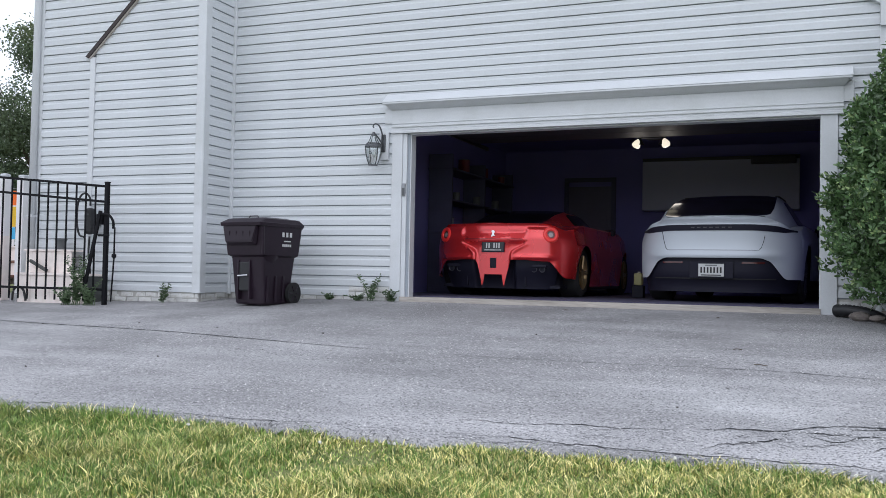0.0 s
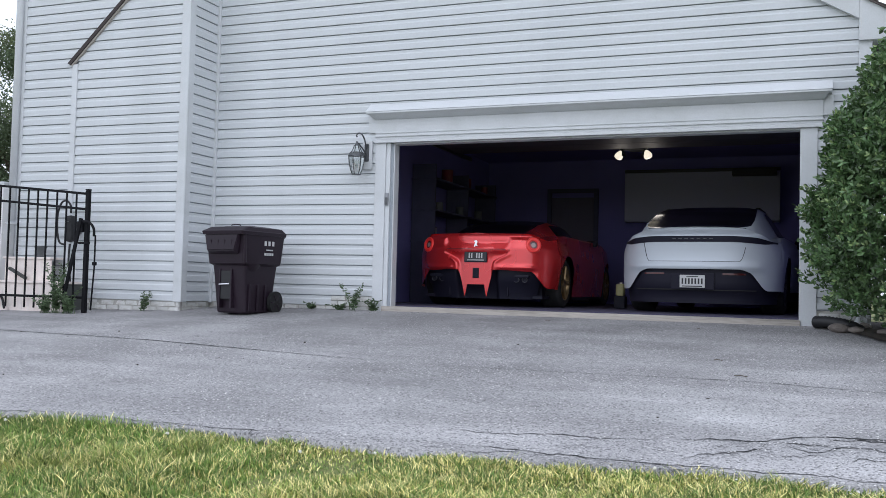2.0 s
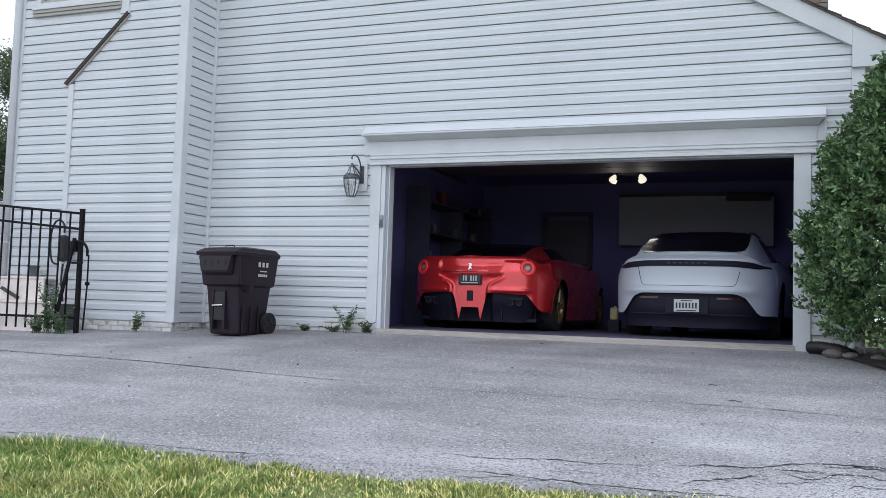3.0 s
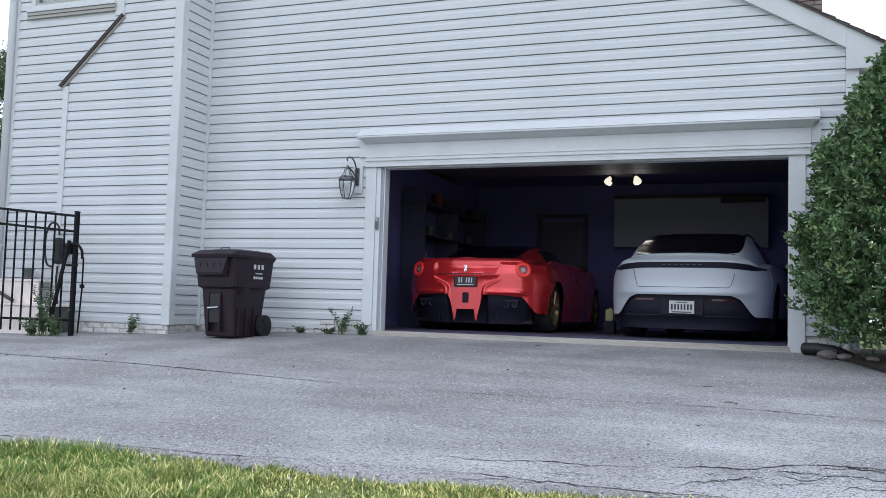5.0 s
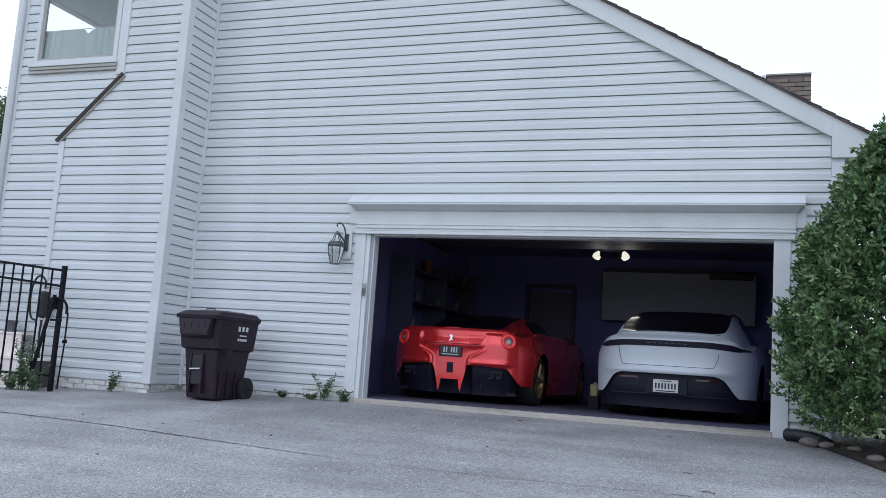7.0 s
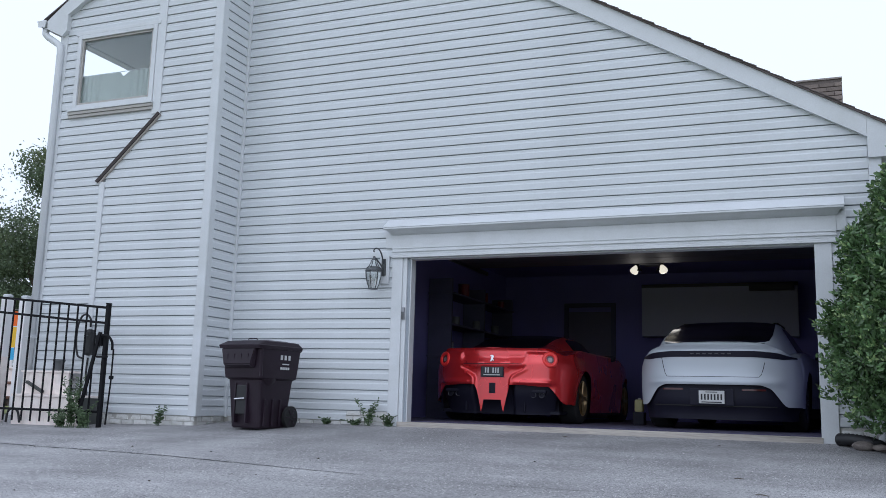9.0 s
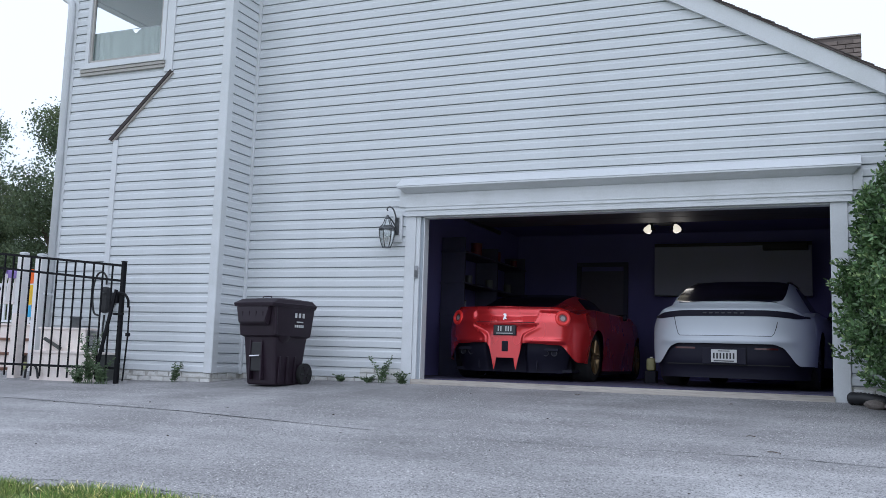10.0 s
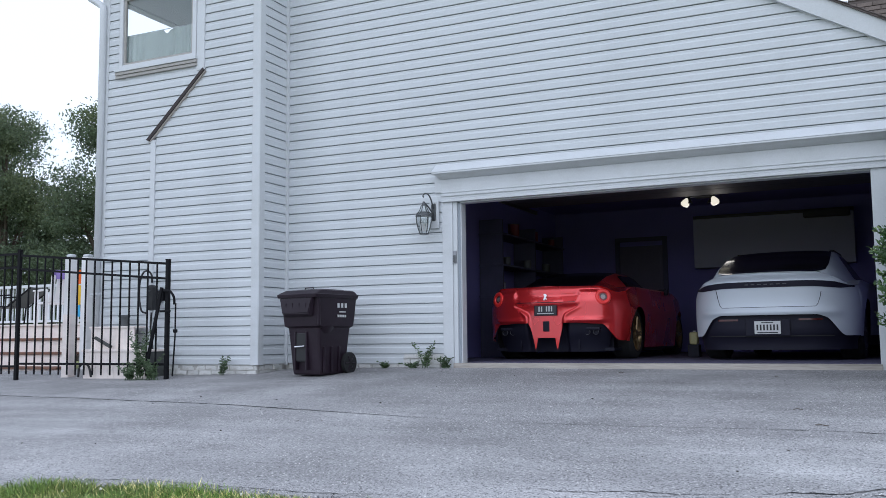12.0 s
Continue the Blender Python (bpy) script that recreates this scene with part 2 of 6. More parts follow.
for _m, _v in ((LEAF, 0.55), (LITLEAF, 0.5), (BLACKMETAL, 0.15), (ROOFPAINT, 0.1), (CARGLASS, 0.2), (CARBLACK, 0.2), (BINPLASTIC, 0.3)):
    _m.node_tree.nodes["Principled BSDF"].inputs["Specular IOR Level"].default_value = _v
BRASS = material("verdigris_lamp_metal", (0.095, 0.10, 0.105), 0.45, 0.3, 25, 120, 0.2, metal=0.6)
PVC = material("white_pvc_deck_board", (0.90, 0.81, 0.76), 0.55, 0.06, 3, 60, 0.1, stain=(0.72, 0.65, 0.60), stain_scale=3)
TREAD = material("brown_stair_tread", (0.20, 0.105, 0.07), 0.7, 0.2, 5, 70, 0.3)
GREYPOT = material("grey_plastic_pot", (0.10, 0.105, 0.11), 0.55, 0.15, 6, 90, 0.1)
CHAIRWHITE = material("white_resin", (0.82, 0.80, 0.80), 0.45, 0.06, 6, 90, 0.05)
CLOTHS = {n: material(n + "_cloth", c, 0.85, 0.12, 8, 120, 0.2) for n, c in
          {"orange": (0.85, 0.17, 0.03), "yellow": (0.80, 0.52, 0.05), "blue": (0.10, 0.45, 0.75), "purple": (0.28, 0.20, 0.50)}.items()}
SLING = material("dark_sling_fabric", (0.07, 0.075, 0.07), 0.8, 0.15, 6, 150, 0.2)
CURTAIN = let_through(material("pale_green_curtain", (0.72, 0.80, 0.76), 0.85, 0.08, 6, 120, 0.1), 0.5)
ROOMPAINT = material("grey_room_paint", (0.66, 0.70, 0.72), 0.8, 0.05, 1, 60, 0.03)
CHIMBRICK = material("brown_chimney_brick", (0.20, 0.165, 0.145), 0.85, 0.25, 6, 120, 0.5, rand=0.2)
BOARD = material("grey_wall_board", (0.36, 0.37, 0.46), 0.6, 0.06, 1.2, 60, 0.05)
# navy haze of the dim garage is mixed into both colours below
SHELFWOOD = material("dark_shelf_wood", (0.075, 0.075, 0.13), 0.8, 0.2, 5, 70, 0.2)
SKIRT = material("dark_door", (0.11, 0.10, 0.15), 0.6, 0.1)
REDTOOL = material("red_enamel", (0.16, 0.010, 0.012), 0.35, 0.08, 3, 90, 0.0, coat=0.5)
STONE = material("dull_stone", (0.24, 0.21, 0.19), 0.85, 0.25, 12, 90, 0.6, rand=0.2)
BULB = glow("lit_bulb", (1.0, 0.86, 0.60), 0.95)
GLASS = bpy.data.materials.new("clear_glass")
GLASS.use_nodes = True
_g = GLASS.node_tree.nodes["Principled BSDF"]
_g.inputs["Base Color"].default_value = (0.95, 0.98, 0.97, 1)
_g.inputs["Roughness"].default_value = 0.02
_g.inputs["Transmission Weight"].default_value = 1.0
_g.inputs["IOR"].default_value = 1.45


# ---- building helpers ----
def finish(name, bm, mat, smooth=False):
    me = bpy.data.meshes.new(name)
    bmesh.ops.recalc_face_normals(bm, faces=bm.faces)
    bm.to_mesh(me)
    bm.free()
    me.materials.append(mat)
    if smooth:
        me.polygons.foreach_set("use_smooth", [True] * len(me.polygons))
    return me


def part(name, bm, mat, parent, label="", smooth=False):
    """Links a bmesh as one mesh object under a thing or a part. Coordinates are the parent's."""
    ob = new(name, finish(name, bm, mat, smooth))
    ob.parent = parent
    if label:
        ob["label"] = label
    return ob


def solo(name, bm, mat, label="", category="", group="", kind="", smooth=False):
    return tagged(new(name, finish(name, bm, mat, smooth)), label, category, group, kind)


def thing(name, m, label, category, group="", kind=""):
    ob = new(name)
    ob.matrix_basis = m
    return tagged(ob, label, category, group, kind)


def box(bm, x0, y0, z0, x1, y1, z1, bevel=0.0):
    vs = [bm.verts.new((x, y, z)) for x in (x0, x1) for y in (y0, y1) for z in (z0, z1)]
    fs = [bm.faces.new([vs[i] for i in q]) for q in ((0, 1, 3, 2), (4, 6, 7, 5), (0, 4, 5, 1), (2, 3, 7, 6), (0, 2, 6, 4), (1, 5, 7, 3))]
    if bevel:
        es = list({e for f in fs for e in f.edges})
        bmesh.ops.bevel(bm, geom=es, offset=bevel, segments=2, affect="EDGES", profile=0.6)
    return bm


def boxed(x0, y0, z0, x1, y1, z1, bevel=0.0):
    return box(bmesh.new(), x0, y0, z0, x1, y1, z1, bevel)


def tube(bm, pts, r, n=8, cap=True):
    """A round bar along the points; r is a number or one number a point."""
    pts = [Vector(p) for p in pts]
    rings = []
    for i, p in enumerate(pts):
        d = (pts[min(i + 1, len(pts) - 1)] - pts[max(i - 1, 0)]).normalized()
        a = d.cross(Vector((0, 0, 1)) if abs(d.z) < 0.9 else Vector((1, 0, 0))).normalized()
        b = d.cross(a)
        rad = r[i] if isinstance(r, (list, tuple)) else r
        rings.append([bm.verts.new(p + rad * (math.cos(k * 2 * math.pi / n) * a + math.sin(k * 2 * math.pi / n) * b)) for k in range(n)])
    for u, v in zip(rings, rings[1:]):
        for k in range(n):
            bm.faces.new((u[k], u[(k + 1) % n], v[(k + 1) % n], v[k]))
    if cap:
        bm.faces.new(rings[0])
        bm.faces.new(rings[-1])
    return bm


def tubed(pts, r, n=8):
    return tube(bmesh.new(), pts, r, n)


def eased(pts, n=6):
    """The points with a smooth curve laid through them."""
    p = [Vector(q) for q in pts]
    p = [2 * p[0] - p[1]] + p + [2 * p[-1] - p[-2]]
    out = []
    for a, b, c, d in zip(p, p[1:], p[2:], p[3:]):
        for k in range(n):
            t = k / n
            out.append(0.5 * (2 * b + (c - a) * t + (2 * a - 5 * b + 4 * c - d) * t * t + (3 * b - a - 3 * c + d) * t ** 3))
    return out + [p[-2]]


def patch(bm, fn, nu, nv):
    """A sheet of nu x nv cells over fn(u, v) with u and v from 0 to 1."""
    g = [[bm.verts.new(fn(i / nu, j / nv)) for j in range(nv + 1)] for i in range(nu + 1)]
    for i in range(nu):
        for j in range(nv):
            bm.faces.new((g[i][j], g[i + 1][j], g[i + 1][j + 1], g[i][j + 1]))
    return g


def prism(bm, outline, y0, y1):
    """An outline in x and z, drawn out along y."""
    a = [bm.verts.new((x, y0, z)) for x, z in outline]
    b = [bm.verts.new((x, y1, z)) for x, z in outline]
    bm.faces.new(a)
    bm.faces.new(b[::-1])
    for i in range(len(a)):
        j = (i + 1) % len(a)
        bm.faces.new((a[i], b[i], b[j], a[j]))
    return bm


def prismed(outline, y0, y1):
    return prism(bmesh.new(), outline, y0, y1)


def disc(bm, c, r, depth, axis="y", n=24, r2=None):
    """A short round plate round c, drawn out along the axis."""
    r2 = r if r2 is None else r2
    c = Vector(c)
    ax = {"x": (Vector((0, 1, 0)), Vector((0, 0, 1)), Vector((1, 0, 0))), "y": (Vector((1, 0, 0)), Vector((0, 0, 1)), Vector((0, 1, 0))), "z": (Vector((1, 0, 0)), Vector((0, 1, 0)), Vector((0, 0, 1)))}[axis]
    rings = [[bm.verts.new(c + rad * (math.cos(2 * math.pi * k / n) * ax[0] + math.sin(2 * math.pi * k / n) * ax[1]) + d * ax[2]) for k in range(n)] for d, rad in ((0, r), (depth, r2))]
    for k in range(n):
        bm.faces.new((rings[0][k], rings[0][(k + 1) % n], rings[1][(k + 1) % n], rings[1][k]))
    bm.faces.new(rings[0][::-1])
    bm.faces.new(rings[1])
    return bm


def ring(bm, c, r, t, axis="y", n=32, m=10, squash=1.0):
    """A torus round c."""
    c = Vector(c)
    rows = []
    for k in range(n):
        a = 2 * math.pi * k / n
        row = []
        for j in range(m):
            b = 2 * math.pi * j / m
            rad, h = r + t * math.cos(b), squash * t * math.sin(b)
            p = (rad * math.cos(a), h, rad * math.sin(a)) if axis == "y" else (h, rad * math.cos(a), rad * math.sin(a))
            row.append(bm.verts.new(c + Vector(p)))
        rows.append(row)
    for k in range(n):
        for j in range(m):
            bm.faces.new((rows[k][j], rows[(k + 1) % n][j], rows[(k + 1) % n][(j + 1) % m], rows[k][(j + 1) % m]))
    return bm


def leaf_mesh(name, mat, places, ways, sizes, width=0.45, fold=0.15):
    """Many folded leaves in one mesh: at each place, along each way, of each size."""
    n = len(places)
    rng = np.random.default_rng(n)
    ways = ways / np.linalg.norm(ways, axis=1, keepdims=True)
    side = np.cross(ways, rng.normal(size=(n, 3)))
    side /= np.linalg.norm(side, axis=1, keepdims=True) + 1e-9
    up = np.cross(side, ways)
    s = sizes[:, None]
    v = np.empty((n, 6, 3))
    v[:, 0] = places
    v[:, 1] = places + s * (0.4 * ways + 0.5 * width * side + fold * up)
    v[:, 2] = places + s * (0.8 * ways + 0.36 * width * side + fold * 0.8 * up)
    v[:, 3] = places + s * ways
    v[:, 4] = places + s * (0.8 * ways - 0.36 * width * side + fold * 0.8 * up)
    v[:, 5] = places + s * (0.4 * ways - 0.5 * width * side + fold * up)
    base = np.arange(n)[:, None] * 6
    faces = np.concatenate([base + [0, 1, 2, 3], base + [0, 3, 4, 5]], 0)
    return sheet_mesh(name, mat, v.reshape(-1, 3), faces)


def sheet_mesh(name, mat, verts, faces):
    me = bpy.data.meshes.new(name)
    k = faces.shape[1]
    me.vertices.add(len(verts))
    me.vertices.foreach_set("co", np.asarray(verts, np.float32).ravel())
    me.loops.add(faces.size)
    me.loops.foreach_set("vertex_index", faces.astype(np.int32).ravel())
    me.polygons.add(len(faces))
    me.polygons.foreach_set("loop_start", np.arange(0, faces.size, k, dtype=np.int32))
    me.polygons.foreach_set("loop_total", np.full(len(faces), k, np.int32))
    me.update(calc_edges=True)
    me.materials.append(mat)
    return me


# ---- ground ----
def ground_z(x, y):
    """The drive and lawn fall away from the garage towards the camera, and a little towards the gate."""
    fall = -0.07 - 0.015 * min(max(0.0, -x - 1), 9)
    return fall + 0.075 * max(min(y, 0.0), -16)


def grass_edge(x):
    e = -6.44 + (0.06 * (x - 3) if x > 3 else 0) - (0.32 * (0.8 - x) ** 1.15 if x < 0.8 else 0)
    return e + 0.05 * noise.noise((x * 1.7, 3, 0)) + 0.025 * noise.noise((x * 6, 7, 0))


def house_line(x):
    return -0.66 if -5.75 < x < -2.75 else (0.0 if -2.75 <= x < 5.55 else 1.5)


_xs = sorted(set([-400, -220, -120, -70, -45, -30, -22] + [round(-16 + 0.8 * i, 2) for i in range(41)] + [20, 28, 40, 70, 120, 220, 400]))
_ys = sorted(set([-400, -200, -110, -60, -40, -28, -22] + [round(-18 + 0.8 * i, 2) for i in range(46)] + [22, 30, 45, 70, 120, 220, 400]))
bm = bmesh.new()
gv = [[bm.verts.new((x, y, ground_z(x, y) - 0.05 + 0.025 * noise.noise((x * 0.4, y * 0.4, 1)))) for y in _ys] for x in _xs]
for i in range(len(_xs) - 1):
    for j in range(len(_ys) - 1):
        bm.faces.new((gv[i][j], gv[i + 1][j], gv[i + 1][j + 1], gv[i][j + 1]))
solo("ground", bm, LAWN, "sloping green lawn ground with thin thatch", "ground", kind="structure", smooth=True)

bm = bmesh.new()
cols = []
for i in range(221):
    x = -13 + 0.12 * i
    lo, hi = grass_edge(x), house_line(x) - 0.012
    col = []
    for j in range(31):
        y = lo + (hi - lo) * j / 30
        col.append(bm.verts.new((x, y, ground_z(x, y) + 0.006 * noise.noise((x * 0.8, y * 0.8, 5)))))
    col.insert(0, bm.verts.new((x, lo - 0.03, ground_z(x, lo) - 0.09)))
    cols.append(col)
for a, b in zip(cols, cols[1:]):
    for j in range(len(a) - 1):
        bm.faces.new((a[j], b[j], b[j + 1], a[j + 1]))
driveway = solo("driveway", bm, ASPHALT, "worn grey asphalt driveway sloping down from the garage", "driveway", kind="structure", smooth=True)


def crack(pts, width, rough=0.02):
    """A thin open crack along the asphalt, as a ribbon that wanders about the points."""
    bm = bmesh.new()
    line = []
    for (xa, ya), (xb, yb) in zip(pts, pts[1:]):
        n = max(2, int(math.hypot(xb - xa, yb - ya) / 0.03))
        line += [(xa + (xb - xa) * k / n, ya + (yb - ya) * k / n) for k in range(n)]
    line.append(pts[-1])
    prev = None
    for k, (x, y) in enumerate(line):
        y += rough * (0.7 * noise.noise((x * 5, y * 5, 2)) + 0.7 * noise.noise((x * 19, y * 19, 4))) + 0.010 * noise.noise((x * 60, y * 40, 7))
        w = width * (0.35 + 1.0 * abs(noise.noise((x * 11, y * 3, 9)))) * min(1, 0.25 + 4 * min(k, len(line) - 1 - k) / len(line))
        z = ground_z(x, y) + 0.006 * noise.noise((x * 0.8, y * 0.8, 5)) + 0.003
        pair = (bm.verts.new((x, y - w, z)), bm.verts.new((x, y + w, z)))
        if prev:
            bm.faces.new((prev[0], pair[0], pair[1], prev[1]))
        prev = pair
    return part("crack", bm, CRACK, driveway)


LINES = [
    ([(-9, -2.3), (-3.7, -3.01), (-1.85, -3.27), (-0.26, -3.56), (0.8, -3.73), (1.6, -3.85)], 0.016, 0.008),
    ([(1.6, -3.85), (2.62, -3.91), (3.28, -3.88), (4.1, -3.86), (4.67, -3.86), (5.26, -3.97), (8.5, -4.3)], 0.006, 0.008),
]
WEB = [
    ([(3.0, -5.98), (3.28, -5.96), (3.61, -5.89), (3.89, -5.88), (4.16, -5.82)], 0.006, 0.04),
    ([(4.24, -5.77), (4.4, -5.71), (4.57, -5.69), (4.69, -5.67), (4.76, -5.58), (4.84, -5.51), (4.98, -5.46), (5.16, -5.43), (5.6, -5.4)], 0.011, 0.05),
    ([(4.7, -5.66), (4.66, -5.84), (4.53, -5.95), (4.4, -6.05), (4.31, -6.18)], 0.010, 0.06),
    ([(4.7, -5.66), (4.79, -5.67), (4.92, -5.67), (4.98, -5.64), (5.0, -5.53), (5.16, -5.47), (5.5, -5.5)], 0.009, 0.06),
    ([(4.74, -5.68), (4.81, -5.75), (4.89, -5.81), (4.97, -5.77), (5.02, -5.67), (5.14, -5.65), (5.6, -5.75)], 0.009, 0.06),
    ([(5.06, -6.02), (5.08, -5.94), (5.11, -5.89), (5.4, -5.82)], 0.008, 0.06),
    ([(4.76, -5.94), (4.85, -5.93), (4.91, -5.84)], 0.006, 0.06),
    ([(4.45, -5.96), (4.56, -5.97), (4.61, -6.1)], 0.006, 0.06),
    ([(3.66, -6.2), (3.69, -6.09), (3.73, -5.98), (3.85, -5.91)], 0.004, 0.05),
    ([(5.2, -5.45), (5.35, -5.6), (5.6, -5.62), (5.9, -5.5), (6.4, -5.45)], 0.008, 0.06),
]
EDGE = [
    ([(-1.4, -6.95), (-0.3, -6.62), (0.62, -6.36), (1.05, -6.38), (1.5, -6.37), (1.92, -6.38), (2.25, -6.31), (2.8, -6.32)], 0.007, 0.03),
    ([(3.0, -6.27), (3.37, -6.25), (3.67, -6.28), (3.96, -6.29), (4.22, -6.28), (4.47, -6.28), (4.72, -6.27), (4.89, -6.25), (5.1, -6.28), (5.8, -6.22)], 0.009, 0.04),
]
for line_points, line_width, wander in LINES + WEB:
    crack(line_points, 1.5 * line_width, wander)
for line_points, line_width, wander in EDGE:
    crack(line_points, line_width, wander)
# hairlines that branch off the open cracks
net = random.Random(12)
for line_points, line_width, wander in WEB:
    for _ in range(4):
        i = net.randrange(len(line_points) - 1)
        u = net.random()
        x, y = (line_points[i][j] * (1 - u) + line_points[i + 1][j] * u for j in (0, 1))
        a = net.choice((0, math.pi)) + net.uniform(-1.0, 1.0)
        pts = [(x, y)]
        for _ in range(net.randint(2, 4)):
            a += net.uniform(-1.0, 1.0)
            x, y = x + 0.07 * math.cos(a), max(min(y + 0.09 * math.sin(a), -5.3), -6.3)
            pts.append((x, y))
        crack(pts, net.uniform(0.003, 0.006), 0.04)
# the broken edge of the asphalt along the lawn
for k in range(22):
    x0 = net.uniform(-1.4, 7.0)
    off = net.uniform(0.02, 0.12)
    crack([(x0 + 0.09 * j, grass_edge(x0 + 0.09 * j) + off + net.uniform(-0.03, 0.03)) for j in range(net.randint(3, 6))], net.uniform(0.003, 0.008), 0.10)

# ---- house ----
SLOPE_R, SLOPE_L = 0.5875, 0.60
RIDGE_X = -2.376
YW = -0.66
XC = -2.76


def rake_z(x):
    """The underside of the rake boards along the gable."""
    return 3.264 + SLOPE_R * (5.465 - x) if x > RIDGE_X else 5.951 + SLOPE_L * (x + 5.575)


def rake_x(z, right=True):
    return 5.465 - (z - 3.264) / SLOPE_R if right else -5.575 + (z - 5.951) / SLOPE_L


wall_main = new("wall_main")
tagged(wall_main, "white vinyl-sided garage gable wall with shadowed laps", "wall", kind="structure")
bm = bmesh.new()
prism(bm, [(XC, -0.25), (-0.02, -0.25), (-0.02, 2.13), (4.90, 2.13), (4.90, -0.25), (5.46, -0.25), (5.46, rake_z(5.46) + 0.05), (RIDGE_X, rake_z(RIDGE_X + 0.001) + 0.05), (XC, rake_z(XC) + 0.05)], 0.012, 0.15)
part("sheathing", bm, SHEATH, wall_main)
wall_wing = new("wall_wing")
tagged(wall_wing, "white vinyl-sided wing wall standing forward of the garage", "wall", kind="structure")
bm = bmesh.new()
WIN = (-5.37, 4.43, -3.88, 5.59)
for a, b, c, d in ((-5.74, -0.25, WIN[0], 5.95), (WIN[2], -0.25, XC - 0.012, 6.0), (WIN[0], -0.25, WIN[2], WIN[1]), (WIN[0], WIN[3], WIN[2], 6.0)):
    box(bm, a, YW + 0.012, b, c, YW + 0.13, d)
prism(bm, [(-5.74, 5.95), (XC - 0.012, 6.0), (XC - 0.012, rake_z(XC)), (-5.74, rake_z(-5.74))], YW + 0.012, YW + 0.13)
box(bm, XC - 0.13, YW + 0.13, -0.25, XC - 0.012, 0.15, 7.6)
part("sheathing", bm, SHEATH, wall_wing)

PITCH, FIRST = 0.1335, 0.111


def course_mesh(x0, x1, slope0=0.0, slope1=0.0):
    """One lap of siding along x, its butt at z = 0: a rolled drip edge, a flat face, and a cut-back cove above it. The ends may be cut on a slant."""
    prof = [(0.008, 0.002), (-0.0105, 0.0), (-0.0130, 0.0015), (-0.0140, 0.005), (-0.0132, 0.070), (-0.0115, 0.079), (-0.0060, 0.086), (-0.0035, 0.096), (-0.0030, PITCH - 0.0096), (0.008, PITCH - 0.0099)]
    bm = bmesh.new()
    a = [bm.verts.new((x0 + slope0 * z, y, z)) for y, z in prof]
    b = [bm.verts.new((x1 + slope1 * z, y, z)) for y, z in prof]
    for i in range(len(prof) - 1):
        bm.faces.new((a[i], b[i], b[i + 1], a[i + 1]))
    return bm


def course(x0, x1, z, parent, m=None, s0=0.0, s1=0.0, y=0.0):
    if x1 - x0 < 0.03:
        return
    ob = part("siding_course", course_mesh(x0, x1, s0, s1), VINYL, parent)
    ob.matrix_basis = m if m else pose(0, y, z)


rng = random.Random(4)


def lapped(x0, x1, z, parent, s0=0.0, s1=0.0, y=0.0):
    """A course made of one length or two that overlap."""
    if x1 - x0 > 3.4 and rng.random() < 0.75:
        c = rng.uniform(x0 + 1.0, x1 - 1.0)
        course(x0, c + 0.02, z, parent, s0=s0, y=y)
        course(c, x1, z, parent, s1=s1, y=y - 0.0022)
    else:
        course(x0, x1, z, parent, s0=s0, s1=s1, y=y)


k = -1
while FIRST + PITCH * k < 7.7:
    z = FIRST + PITCH * k
    top = z + PITCH
    left = XC + 0.045
    right = min(5.465, rake_x(z) + 0.03) if z > 3.2 else 5.465
    slant = -1 / SLOPE_R if z > 3.27 else 0.0
    if k == -1:
        course(left, -0.86, z, wall_main)
    elif z < 2.30:
        course(left, -0.264, z, wall_main)
        course(5.065 if z < 2.0 else 5.119, 5.465, z, wall_main)
    elif z < 2.5:
        course(left, -0.264, z, wall_main)
        course(5.119, 5.465, z, wall_main)
    else:
        lapped(left, right, z, wall_main, s1=slant)
    k += 1

k = -1
while FIRST + PITCH * k < 7.6:
    z = FIRST + PITCH * k
    zl = z + 0.05
    right = XC - 0.085
    diag = lambda h: -4.76 + (h - 3.27) * 1.075
    place = lambda h: (-4.67, 0.0) if h < 3.24 else ((-3.78, 0.0) if h > 4.2 else (diag(h), 1.075))
    split, bias = place(z)
    cut, bias_l = place(zl)
    left = -5.60 if zl < 5.9 else max(-5.60, rake_x(zl, False) - 0.03)
    slant = 1 / SLOPE_L if left > -5.60 else 0.0
    if WIN[1] - 0.2 < zl < WIN[3] - 0.03:
        course(left, WIN[0] - 0.03, zl, wall_wing, y=YW)
    else:
        course(left, cut - (0.0 if bias_l else 0.045), zl, wall_wing, s0=slant, s1=bias_l, y=YW)
    course(split + (0.0 if bias else 0.045), right, z, wall_wing, s0=bias, y=YW)
    # the return of the wing, facing the garage door
    if z < 7.4:
        course(YW + 0.085, -0.03, z, wall_wing, m=pose(XC, 0, z, 0, 0, 90))
    k += 1


